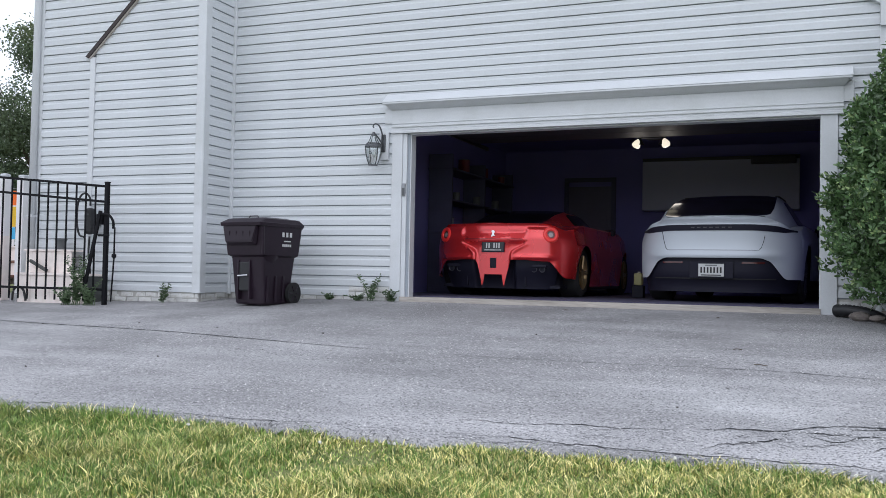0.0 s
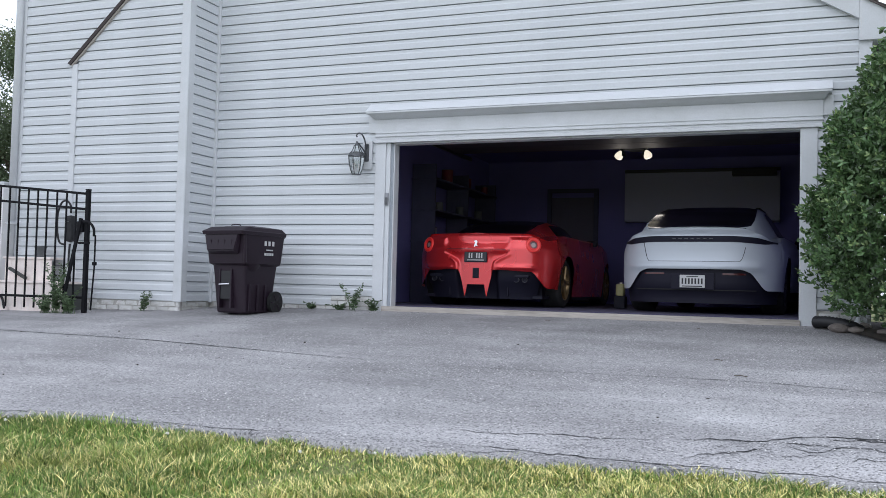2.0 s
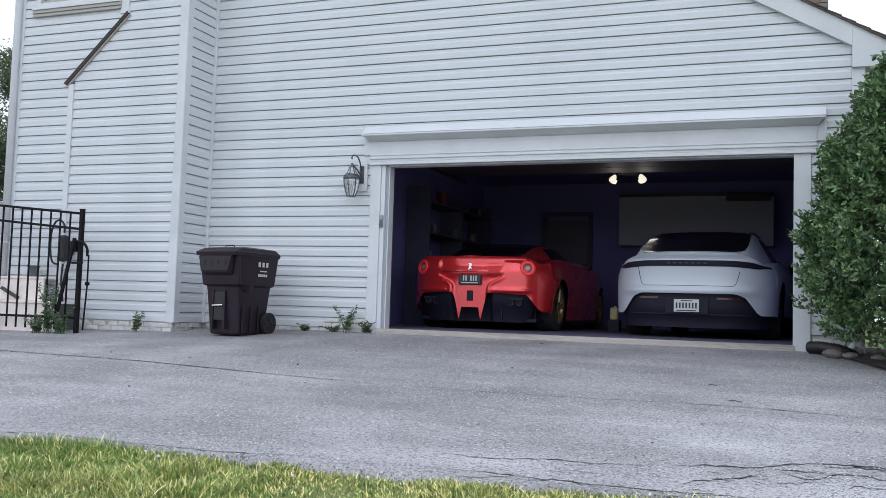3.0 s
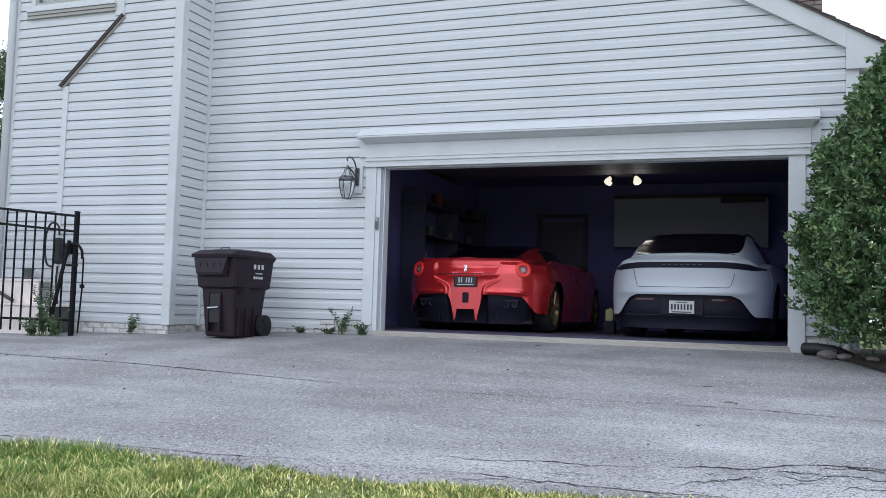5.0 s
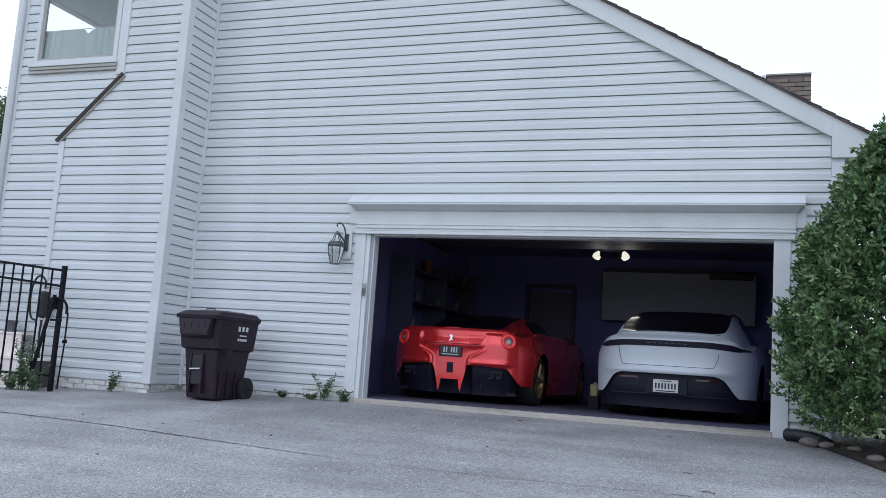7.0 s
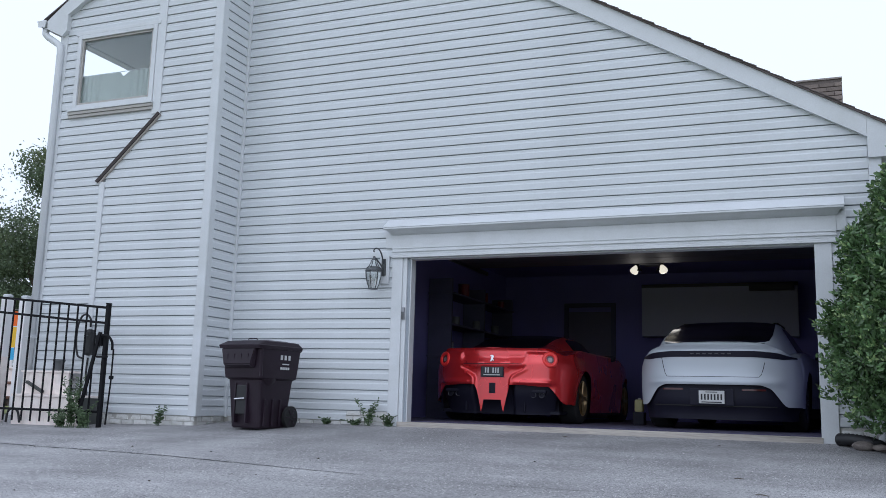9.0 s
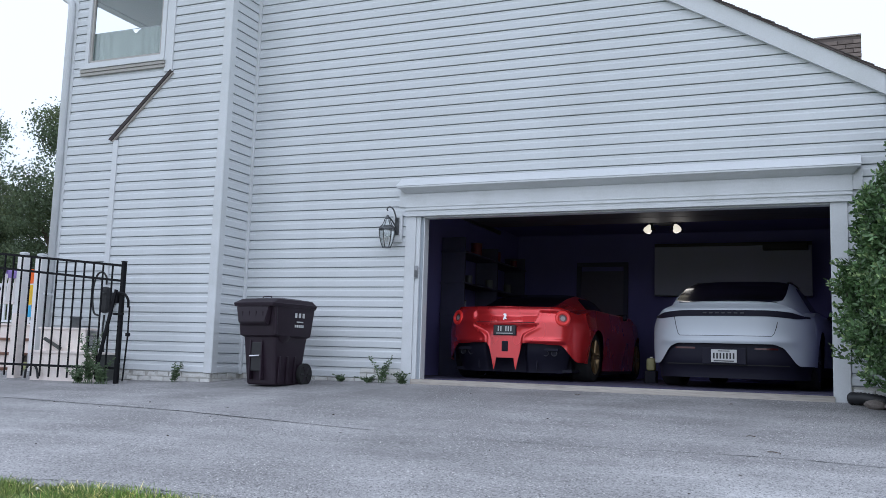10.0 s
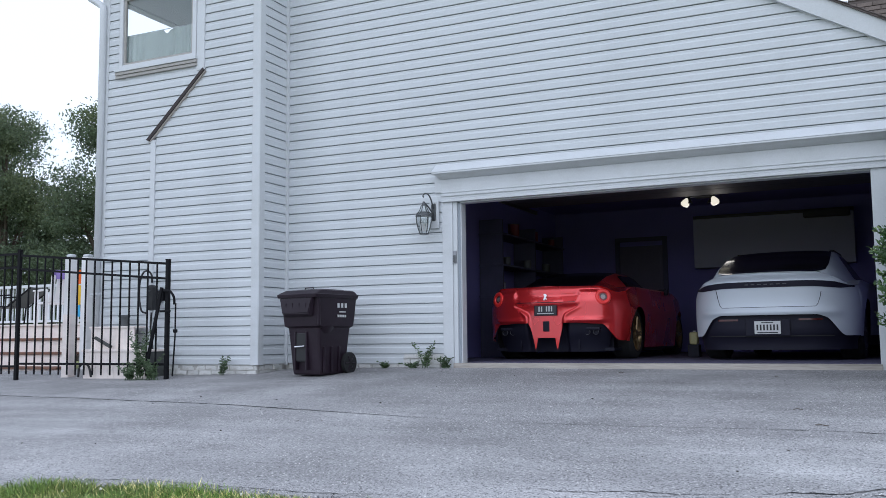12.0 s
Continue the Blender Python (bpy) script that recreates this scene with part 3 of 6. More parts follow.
def brick_rows(name_parent, x0, x1, z0, rows, m=None):
    """Painted brick courses with raked joints; single bricks as objects of their own."""
    kinds = []
    for i in range(6):
        base = bmesh.new()
        box(base, -0.098, 0, -0.031, 0.098, 0.06, 0.031)
        bmesh.ops.subdivide_edges(base, edges=[e for e in base.edges if abs(e.verts[0].co.x - e.verts[1].co.x) > 0.1], cuts=3)
        for v in base.verts:
            v.co += Vector((0.004, 0.009, 0.006)) * noise.noise(v.co * 23 + Vector((7 * i, 0, 0))) * (1 if v.co.y < 0.03 else 0)
        kinds.append(finish("brick", base, BRICKW))
    for r in range(rows):
        x = x0 + (0.105 if r % 2 else 0.0)
        while x < x1 + 0.05:
            lo, hi = max(x - 0.098, x0), min(x + 0.098, x1)
            if hi - lo > 0.04:
                ob = new("brick", rng.choice(kinds))
                ob.parent = name_parent
                local = pose((lo + hi) / 2, rng.uniform(-0.016, 0.008), z0 + 0.07 * r + 0.03 + rng.uniform(-0.003, 0.003), rng.uniform(-7, 7), rng.uniform(-2.4, 2.4), rng.uniform(-4, 4))
                ob.matrix_basis = (m or Matrix()) @ local @ Matrix.Diagonal(((hi - lo) / 0.196 * rng.uniform(0.94, 1.02), 1, rng.uniform(0.86, 1.02), 1))
            x += 0.207


foundation = new("foundation")
tagged(foundation, "low white-painted brick foundation, chipped at the ground", "foundation", kind="structure")
bm = bmesh.new()
box(bm, -5.74, YW + 0.006, -0.45, XC - 0.006, YW + 0.11, -0.015)
box(bm, XC - 0.1, YW + 0.111, -0.45, XC - 0.006, 0.0, -0.015)
box(bm, XC - 0.1, 0.006, -0.45, -0.12, 0.12, 0.10)
box(bm, 5.06, 0.006, -0.45, 5.46, 0.12, 0.10)
part("mortar_bed", bm, MORTAR, foundation)

# corner boards, strips and casings
trim = new("trim")
tagged(trim, "white corner boards and strips on the siding", "trim", kind="structure")


def trim_piece(name, *size, bevel=0.006, label=""):
    return part(name, boxed(*size, bevel), TRIM, trim, label)


trim_piece("corner_board", XC - 0.11, YW - 0.024, -0.03, XC + 0.024, YW + 0.002, 7.6)
trim_piece("corner_board", XC - 0.002, YW + 0.0025, -0.03, XC + 0.0235, YW + 0.10, 7.6)
trim_piece("inner_corner_strip", XC - 0.02, -0.045, -0.04, XC + 0.045, -0.002, 7.75)
trim_piece("corner_board", -5.745, YW - 0.022, -0.05, -5.60, YW + 0.002, 5.65)
trim_piece("joint_strip", -4.715, YW - 0.03, -0.02, -4.625, YW - 0.001, 3.27)
trim_piece("joint_strip", -3.878, YW - 0.03, 4.22, -3.735, YW - 0.001, 6.95)
trim_piece("corner_board", 5.467, -0.026, -0.05, 5.60, 0.02, 3.03)
d = bmesh.new()
prism(d, [(-4.785, 3.282), (-4.735, 3.255), (-3.722, 4.197), (-3.745, 4.238)], YW - 0.055, YW - 0.001)
part("roof_stub_flashing", d, material("dark_flashing", (0.045, 0.036, 0.036), 0.8, 0.3, 9, 80, 0.5), trim, "dark weathered shingle edge of a removed roof")
d = bmesh.new()
prism(d, [(-4.733, 3.254), (-4.71, 3.25), (-3.70, 4.19), (-3.72, 4.196)], YW - 0.04, YW - 0.001)
part("flashing_board", d, material("aged_board", (0.42, 0.38, 0.35), 0.7, 0.2), trim, "grey-brown board under the flashing")

# rakes, eave boxes, roof
rakes = new("rake_trim")
tagged(rakes, "white boxed rake boards along the gable", "trim", kind="structure")


def rake_board(xa, xb, y0, y1, rise=0.234):
    return prismed([(xa, rake_z(xa)), (xb, rake_z(xb)), (xb, rake_z(xb) + rise), (xa, rake_z(xa) + rise)], y0, y1)


part("rake_board", rake_board(RIDGE_X + 0.001, 5.465, -0.07, 0.011), TRIM, rakes)
part("eave_box", prismed([(5.467, 3.025), (5.80, 3.025), (5.86, 3.10), (5.86, 3.265), (5.467, 3.264 + 0.234)], -0.068, 0.4), TRIM, rakes)
part("rake_board", rake_board(-5.575, RIDGE_X - 0.001, YW - 0.09, YW + 0.011, 0.25), TRIM, rakes)
part("eave_box", prismed([(-5.577, 5.70), (-5.66, 5.61), (-5.975, 5.77), (-5.985, 5.90), (-5.577, 5.951 + 0.25)], YW - 0.088, YW + 0.4), TRIM, rakes)

roof = new("roof")
tagged(roof, "brown asphalt shingle roof with ragged shingle edges", "roof", kind="structure")


bm = bmesh.new()
prism(bm, [(RIDGE_X, rake_z(RIDGE_X + 0.001) + 0.235), (5.87, rake_z(5.87) + 0.235), (5.87, rake_z(5.87) + 0.258), (RIDGE_X, rake_z(RIDGE_X + 0.001) + 0.264)], -0.10, 9.0)
prism(bm, [(-6.05, rake_z(-6.05) + 0.252), (RIDGE_X, rake_z(RIDGE_X) + 0.252), (RIDGE_X, rake_z(RIDGE_X) + 0.272), (-6.05, rake_z(-6.05) + 0.27)], YW - 0.10, 9.0)
part("roof_deck", bm, SHINGLE, roof)
x = RIDGE_X + 0.05
while x < 5.8:
    zz = rake_z(x) + 0.256
    run = 0.145
    bm = bmesh.new()
    prism(bm, [(x - 0.02, zz + 0.011), (x + run, zz - SLOPE_R * run + 0.014), (x + run, zz - SLOPE_R * run + 0.004), (x - 0.02, zz + 0.008)], -0.112 - rng.uniform(0, 0.02), 0.9)
    part("shingle", bm, SHINGLE, roof)
    x += run

chimney = thing("chimney", pose(5.06, 4.3, 3.66), "square brown brick chimney with a pale cap edge", "chimney")
bm = bmesh.new()
box(bm, -0.315, -0.315, -0.2, 0.315, 0.315, 1.69)
part("mortar_core", bm, material("chimney_mortar", (0.13, 0.11, 0.10), 0.9, 0.2), chimney)
bmx = bmesh.new()
box(bmx, -0.098, -0.03, -0.03, 0.098, 0.03, 0.03, 0.005)
brick_me = finish("brick", bmx, CHIMBRICK)
for r in range(23):
    for face in range(4):
        spans = [(-0.325, -0.115), (-0.107, 0.107), (0.115, 0.325)] if r % 2 else [(-0.325, -0.222), (-0.214, -0.004), (0.004, 0.214), (0.222, 0.325)]
        for lo, hi in spans:
            ob = new("brick", brick_me)
            ob.parent = chimney
            ob.matrix_basis = pose(0, 0, 0, 0, 0, 90 * face) @ pose((lo + hi) / 2, -0.300 - rng.uniform(0, 0.004), 0.02 + 0.072 * r) @ Matrix.Diagonal(((hi - lo) / 0.196, 1, 1, 1))
part("cap", boxed(-0.335, -0.335, 1.69, 0.335, 0.335, 1.72, 0.008), material("chimney_cap", (0.30, 0.27, 0.25), 0.8, 0.15), chimney)
part("flashing", boxed(-0.39, -0.345, 1.42, -0.34, 0.1, 1.70, 0.004), TRIM, chimney, "white metal flashing")


def downspout(name, pts, r, label):
    ob = thing(name, Matrix(), label, "downspout")
    part("pipe", tubed(pts, r, 12), TRIM, ob, smooth=True)
    return ob


ds = downspout("downspout", [(-6.06, YW - 0.03, 5.80), (-6.06, YW - 0.03, 5.72), (-6.0, YW - 0.03, 5.66), (-5.78, YW - 0.045, 5.52), (-5.70, YW - 0.06, 5.46), (-5.69, YW - 0.06, 5.36), (-5.69, YW - 0.06, -0.05)], 0.052, "white round downspout with an elbow under the gutter")
for zz in (1.0,):
    part("strap", boxed(-5.75, YW - 0.118, zz, -5.63, YW - 0.02, zz + 0.03, 0.004), TRIM, ds)
ds = downspout("downspout", [(5.80, 0.0, 3.02), (5.78, -0.04, 2.93), (5.70, -0.08, 2.84), (5.58, -0.09, 2.74), (5.53, -0.09, 2.62), (5.53, -0.09, 0.1), (5.50, -0.14, 0.02), (5.44, -0.30, -0.06)], 0.055, "white downspout at the garage corner behind the shrub")
gut = thing("gutter", Matrix(), "white metal eave gutter", "gutter")
bm = bmesh.new()
patch(bm, lambda u, v: (-6.16 + 0.17 * u, YW - 0.11 + 9.6 * v, 5.90 - 0.10 * math.sin(math.pi * u) ** 0.6), 8, 1)
part("trough", bm, TRIM, gut, smooth=True)
part("end_cap", prismed([(-6.165, 5.91), (-6.14, 5.81), (-6.01, 5.79), (-5.985, 5.91)], YW - 0.115, YW - 0.105), TRIM, gut)
part("rim", tubed([(-6.165, YW - 0.11, 5.90), (-6.165, 8.9, 5.90)], 0.010, 6), TRIM, gut)

# ---- garage opening ----
header = new("door_header")
tagged(header, "white moulded header over the garage opening with sloped metal cap", "trim", kind="structure")
part("fascia", boxed(-0.262, -0.045, 2.145, 5.115, 0.011, 2.402, 0.003), TRIM, header)
part("bead", boxed(-0.268, -0.058, 2.10, 5.12, 0.011, 2.142, 0.005), TRIM, header)
part("bead", boxed(-0.266, -0.062, 2.176, 5.119, -0.046, 2.196, 0.003), TRIM, header)
crown_y = lambda v: -0.046 - 0.122 * v ** 0.9
crown_z = lambda v: 2.402 + 0.062 * v ** 1.25
bm = bmesh.new()
patch(bm, lambda u, v: (-0.262 - 0.055 * v + (5.377 + 0.11 * v) * u, crown_y(v), crown_z(v)), 1, 10)
part("crown", bm, TRIM, header, smooth=True)
for xa, sgn in ((-0.262, -1), (5.115, 1)):
    bm = bmesh.new()
    patch(bm, lambda u, v: (xa + sgn * 0.055 * v, crown_y(v) * (1 - u) - 0.004 * u, crown_z(v)), 1, 10)
    part("crown_return", bm, TRIM, header, smooth=True)
    part("end_block", boxed(min(xa, xa + sgn * 0.105), -0.034, 2.235, max(xa, xa + sgn * 0.105), 0.011, 2.462, 0.004), TRIM, header)
part("bead", boxed(-0.264, -0.055, 2.222, 5.117, -0.046, 2.232, 0.002), TRIM, header)
part("cap", boxed(-0.345, -0.180, 2.464, 5.20, 0.011, 2.488, 0.004), TRIM, header)
bm2 = bmesh.new()
vs = [[(x, y, z) for y, z in ((-0.185, 2.489), (-0.018, 2.489), (-0.018, 2.615))] for x in (-0.35, 5.205)]
va, vb = ([bm2.verts.new(p) for p in r] for r in vs)
bm2.faces.new(va)
bm2.faces.new(vb[::-1])
for i in range(3):
    bm2.faces.new((va[i], vb[i], vb[(i + 1) % 3], va[(i + 1) % 3]))
part("drip_cap", bm2, TRIM, header, "bright sloped metal drip cap")

casing = new("door_casing")
tagged(casing, "white painted casing and jambs of the open garage door", "trim", kind="structure")
part("side_casing", boxed(-0.262, -0.03, -0.075, -0.115, 0.011, 2.099, 0.004), TRIM, casing)
part("side_casing", boxed(4.885, -0.03, -0.075, 5.062, 0.011, 2.099, 0.004), TRIM, casing)
part("door_stop", boxed(-0.114, -0.012, -0.07, -0.055, 0.16, 2.098, 0.004), TRIM, casing)
part("door_stop", boxed(-0.054, 0.02, -0.07, -0.005, 0.16, 2.098, 0.003), TRIM, casing)
part("door_stop", boxed(4.884, 0.012, -0.07, 4.94, 0.16, 2.098, 0.003), TRIM, casing)
part("head_jamb", boxed(-0.114, 0.012, 2.085, 4.884, 0.16, 2.14, 0.004), TRIM, casing)
sill = tagged(new("door_sill", finish("door_sill", boxed(-0.114, -0.05, -0.085, 4.90, 0.16, -0.012, 0.006), SILLWOOD)), "worn pale wood and concrete sill of the garage", "sill", kind="structure")
part("lower_plank", boxed(-0.114, -0.066, -0.20, 4.90, 0.16, -0.088, 0.005), SILLWOOD, sill)
keypad = thing("door_keypad", pose(-0.085, -0.012, 1.37), "small grey keypad screwed to the door jamb", "keypad")
part("body", boxed(-0.022, -0.03, -0.08, 0.022, 0.0, 0.08, 0.008), material("grey_keypad", (0.30, 0.31, 0.33), 0.5, 0.1), keypad)
part("cover", boxed(-0.018, -0.036, -0.07, 0.018, -0.0305, 0.02, 0.002), GREYPOT, keypad)

# ---- garage inside ----
def structure_box(name, size, mat, label, cat):
    return tagged(new(name, finish(name, boxed(*size), mat)), label, cat, kind="structure")


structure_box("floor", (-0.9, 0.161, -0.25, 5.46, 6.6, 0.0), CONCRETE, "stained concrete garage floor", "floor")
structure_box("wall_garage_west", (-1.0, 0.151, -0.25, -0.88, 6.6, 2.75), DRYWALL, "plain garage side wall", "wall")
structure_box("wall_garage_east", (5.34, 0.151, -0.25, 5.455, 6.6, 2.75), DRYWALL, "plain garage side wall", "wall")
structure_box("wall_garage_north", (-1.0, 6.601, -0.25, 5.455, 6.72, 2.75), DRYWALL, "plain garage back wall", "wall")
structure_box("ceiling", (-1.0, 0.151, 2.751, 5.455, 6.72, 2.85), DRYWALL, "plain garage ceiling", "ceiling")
structure_box("wall_house_north", (-5.74, 8.8, -0.3, 5.45, 8.95, 3.2), SHEATH, "plain rear house wall", "wall")
structure_box("wall_house_east", (5.34, 6.73, -0.3, 5.45, 8.8, 3.2), SHEATH, "plain side house wall", "wall")
structure_box("wall_wing_west", (-5.74, YW + 0.131, -0.3, -5.63, 8.79, 4.38), VINYL, "white side wall of the wing", "wall")

odoor = thing("overhead_door", Matrix(), "white sectional garage door rolled up under the ceiling, its shade coloured in dark", "garage door")
# panels are coloured nearly black to hold the shade under the ceiling
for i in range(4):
    part("door_section", boxed(-0.05, 0.45 + 0.535 * i, 2.33, 4.93, 0.45 + 0.535 * i + 0.525, 2.375, 0.006), material("shaded_door_panel", (0.055, 0.052, 0.066), 0.6, 0.1) if i == 0 else bpy.data.materials["shaded_door_panel"], odoor)
part("bottom_rail", boxed(-0.05, 0.385, 2.325, 4.93, 0.445, 2.385, 0.006), BLACKPLASTIC, odoor, "black rubber bottom seal")
for xx in (-0.09, 4.95):
    part("track", boxed(xx, 0.2, 2.30, xx + 0.03, 3.2, 2.36, 0.003), ALLOY, odoor)

opener = thing("door_opener", pose(2.62, 2.75, 2.28), "ceiling garage door opener with two lit bulbs", "opener")
part("housing", boxed(-0.14, 0.05, 0.10, 0.14, 0.50, 0.30, 0.02), BLACKPLASTIC, opener)
part("rail", boxed(-0.02, -2.35, 0.18, 0.02, 0.05, 0.21, 0.003), ALLOY, opener)
part("bracket", boxed(-0.20, -0.02, 0.06, 0.20, 0.05, 0.10, 0.01), BLACKPLASTIC, opener)
for xx in (-0.12, 0.12):
    part("hanger", boxed(xx - 0.01, 0.2, 0.29, xx + 0.01, 0.24, 0.475), ALLOY, opener)
for sx in (-1, 1):
    bm = bmesh.new()
    rows = [(0.012, 0.05), (0.03, 0.03), (0.05, -0.01), (0.062, -0.05), (0.058, -0.075), (0.03, -0.09), (0.004, -0.094)]
    patch(bm, lambda u, v: (sx * 0.175 + rows[round(v * 6)][0] * math.cos(2 * math.pi * u), rows[round(v * 6)][0] * math.sin(2 * math.pi * u), rows[round(v * 6)][1]), 16, 6)
    for v in bm.verts:
        v.co = Matrix.Translation((sx * 0.175, 0, 0.05)) @ pose(0, 0, 0, -20, -24 * sx, 0) @ Matrix.Translation((-sx * 0.175, 0, -0.05)) @ v.co
    part("bulb", bm, BULB, opener, "lit warm white bulb", smooth=True)
    sh = bmesh.new()
    patch(sh, lambda u, v: (sx * 0.175 + (0.022 + 0.052 * v) * math.cos(math.pi * (1.25 * u - 0.125)) * -sx, (0.022 + 0.052 * v) * math.sin(math.pi * (1.25 * u - 0.125) + math.pi), 0.06 - 0.10 * v), 12, 4)
    part("shade", sh, BLACKPLASTIC, opener, smooth=True)
    part("socket", disc(bmesh.new(), (sx * 0.175, 0, 0.05), 0.03, 0.05, "z", 12), BLACKPLASTIC, opener)

for sx in (-1, 1):
    lamp = new("bulb_light", bpy.data.lights.new("bulb_light", "POINT"))
    lamp.data.energy, lamp.data.shadow_soft_size, lamp.data.color = 1.8, 0.10, (1.0, 0.88, 0.70)
    lamp.matrix_basis = pose(2.62 + sx * 0.22, 2.95, 2.05)

cab = thing("wall_cabinet", pose(3.26, 6.28, 1.54), "long pale cabinet board on the garage back wall", "cabinet")
part("panel", boxed(-1.36, -0.02, 0.0, 1.355, 0.31, 0.92, 0.006), BOARD, cab)
part("rail", boxed(-1.36, -0.03, 0.90, 1.36, 0.0, 0.96, 0.004), BLACKPLASTIC, cab)
part("ledge", boxed(0.55, -0.20, 0.80, 1.30, -0.03, 0.93, 0.02), BLACKPLASTIC, cab)

door = thing("inner_door", pose(0.85, 6.59, 0.0), "dark panelled house door in the garage back wall", "door")
part("leaf", boxed(-0.41, -0.035, 0.02, 0.41, -0.002, 2.03, 0.005), SKIRT, door)
for a, b in ((0.15, 0.9), (1.02, 1.9)):
    for s in (-1, 1):
        part("panel", boxed(s * 0.21 - 0.14, -0.042, a, s * 0.21 + 0.14, -0.0355, b, 0.003), SKIRT, door)
for xa in (-0.50, 0.415):
    part("frame", boxed(xa, -0.05, 0.0, xa + 0.085, -0.001, 2.12, 0.004), SHELFWOOD, door)
part("frame", boxed(-0.50, -0.05, 2.122, 0.50, -0.001, 2.2, 0.004), SHELFWOOD, door)
part("knob", ring(bmesh.new(), (0.34, -0.06, 1.0), 0.012, 0.016), CHROME, door)

shelf = thing("garage_shelf", pose(-0.62, 4.2, 0.0), "open wall shelf with stored tins and rags", "shelf")
for zz in (0.95, 1.45, 1.95):
    part("board", boxed(-0.24, -1.6, zz, 0.18, 1.6, zz + 0.03, 0.004), SHELFWOOD, shelf)
for yy in (-1.55, 0.0, 1.55):
    part("upright", boxed(-0.24, yy - 0.02, 0.0, 0.16, yy + 0.02, 2.2, 0.003), SHELFWOOD, shelf)
for i in range(9):
    r2 = random.Random(i)
    s = r2.uniform(0.09, 0.16)
    yy, zz = -1.35 + 0.33 * i, (0.98, 1.48, 1.98)[i % 3]
    tin = thing("storage_tin", pose(-0.60, 4.2 + yy, zz + 0.001), "small stored tin on the garage shelf", "tin", "tins on the shelf")
    part("can", disc(bmesh.new(), (0, 0, 0), s * 0.6, s * 1.4, "z", 16), (BOARD, GREYPOT, REDTOOL)[i % 3], tin)
    part("lid", disc(bmesh.new(), (0, 0, s * 1.401), s * 0.62, 0.012, "z", 16), GREYPOT, tin)

jug = thing("yellow_jug", pose(2.47, 2.7, 0.0), "yellow plastic jug on the garage floor", "jug")
part("body", boxed(-0.06, -0.08, 0.18, 0.06, 0.08, 0.36, 0.03), material("yellow_plastic", (0.50, 0.46, 0.22), 0.5, 0.1), jug)
part("stand", boxed(-0.08, -0.1, 0.0, 0.08, 0.1, 0.178, 0.01), CARBLACK, jug)
part("cap", disc(bmesh.new(), (0, 0.02, 0.361), 0.02, 0.02, "z", 14), CHAIRWHITE, jug)

# ---- upper window and the room behind it ----
SASH = material("aged_taupe_sash", (0.40, 0.385, 0.36), 0.6, 0.12, 4, 60, 0.2)
win = new("window_1")
tagged(win, "white fixed upper window with layered sill and café curtain", "window", kind="structure")
part("window_frame", boxed(WIN[0], YW - 0.045, WIN[1], WIN[0] + 0.07, YW + 0.05, WIN[3], 0.006), TRIM, win)
part("window_frame", boxed(WIN[2] - 0.07, YW - 0.045, WIN[1], WIN[2], YW + 0.05, WIN[3], 0.006), TRIM, win)
part("window_frame", boxed(WIN[0] + 0.071, YW - 0.044, WIN[3] - 0.06, WIN[2] - 0.071, YW + 0.05, WIN[3], 0.006), TRIM, win)
part("window_frame", boxed(WIN[0] + 0.071, YW - 0.044, WIN[1], WIN[2] - 0.071, YW + 0.05, WIN[1] + 0.055, 0.006), TRIM, win)
for i, o in enumerate((0.075, 0.06, 0.045)):
    part("window_sill", boxed(WIN[0] - 0.06, YW - o, WIN[1] - 0.045 - 0.047 * i, WIN[2] + 0.02, YW - 0.001, WIN[1] - 0.002 - 0.047 * i, 0.005), SASH if i else TRIM, win)
part("drip_board", boxed(WIN[0] - 0.05, YW - 0.04, WIN[3] + 0.002, WIN[2] + 0.05, YW - 0.001, WIN[3] + 0.06, 0.004), TRIM, win)
pane = part("pane", boxed(WIN[0] + 0.071, YW + 0.012, WIN[1] + 0.056, WIN[2] - 0.071, YW + 0.018, WIN[3] - 0.061), GLASS, win)
pane.visible_shadow = False
for args in ((WIN[0] + 0.071, WIN[1] + 0.056, WIN[0] + 0.108, WIN[3] - 0.061), (WIN[2] - 0.108, WIN[1] + 0.056, WIN[2] - 0.071, WIN[3] - 0.061)):
    part("glazing_bead", boxed(args[0], YW - 0.02, args[1], args[2], YW + 0.011, args[3], 0.003), SASH, win, "aged taupe sash")
for za, zb in ((WIN[1] + 0.056, WIN[1] + 0.092), (WIN[3] - 0.092, WIN[3] - 0.061)):
    part("glazing_bead", boxed(WIN[0] + 0.109, YW - 0.02, za, WIN[2] - 0.109, YW + 0.011, zb, 0.003), SASH, win, "aged taupe sash")
for nm, size in (("floor_upper", (-5.62, YW + 0.131, 4.20, -2.90, 3.6, 4.28)), ("ceiling_upper", (-5.62, YW + 0.131, 5.66, -2.90, 3.6, 5.74)), ("wall_upper_north", (-5.62, 3.6, 4.28, -2.90, 3.7, 6.05)), ("wall_upper_east", (-2.99, YW + 0.131, 4.28, -2.90, 3.59, 6.05))):
    structure_box(nm, size, ROOMPAINT, "plain grey upstairs room surface", "room")
bm = bmesh.new()
for a, b, c, d in ((YW + 0.131, 4.39, 3.6, 4.60), (YW + 0.131, 5.65, 3.6, 6.12), (YW + 0.131, 4.60, -0.46, 5.65), (1.9, 4.60, 3.6, 5.65)):
    box(bm, -5.74, a, b, -5.63, c, d)
solo("wall_upper_west", bm, ROOMPAINT, "grey upstairs wall with a side window opening", "wall", kind="structure")
curt = thing("cafe_curtain", pose(0, 0, 0), "pale gathered café curtain on a rail behind the pane", "curtain")
bm = bmesh.new()
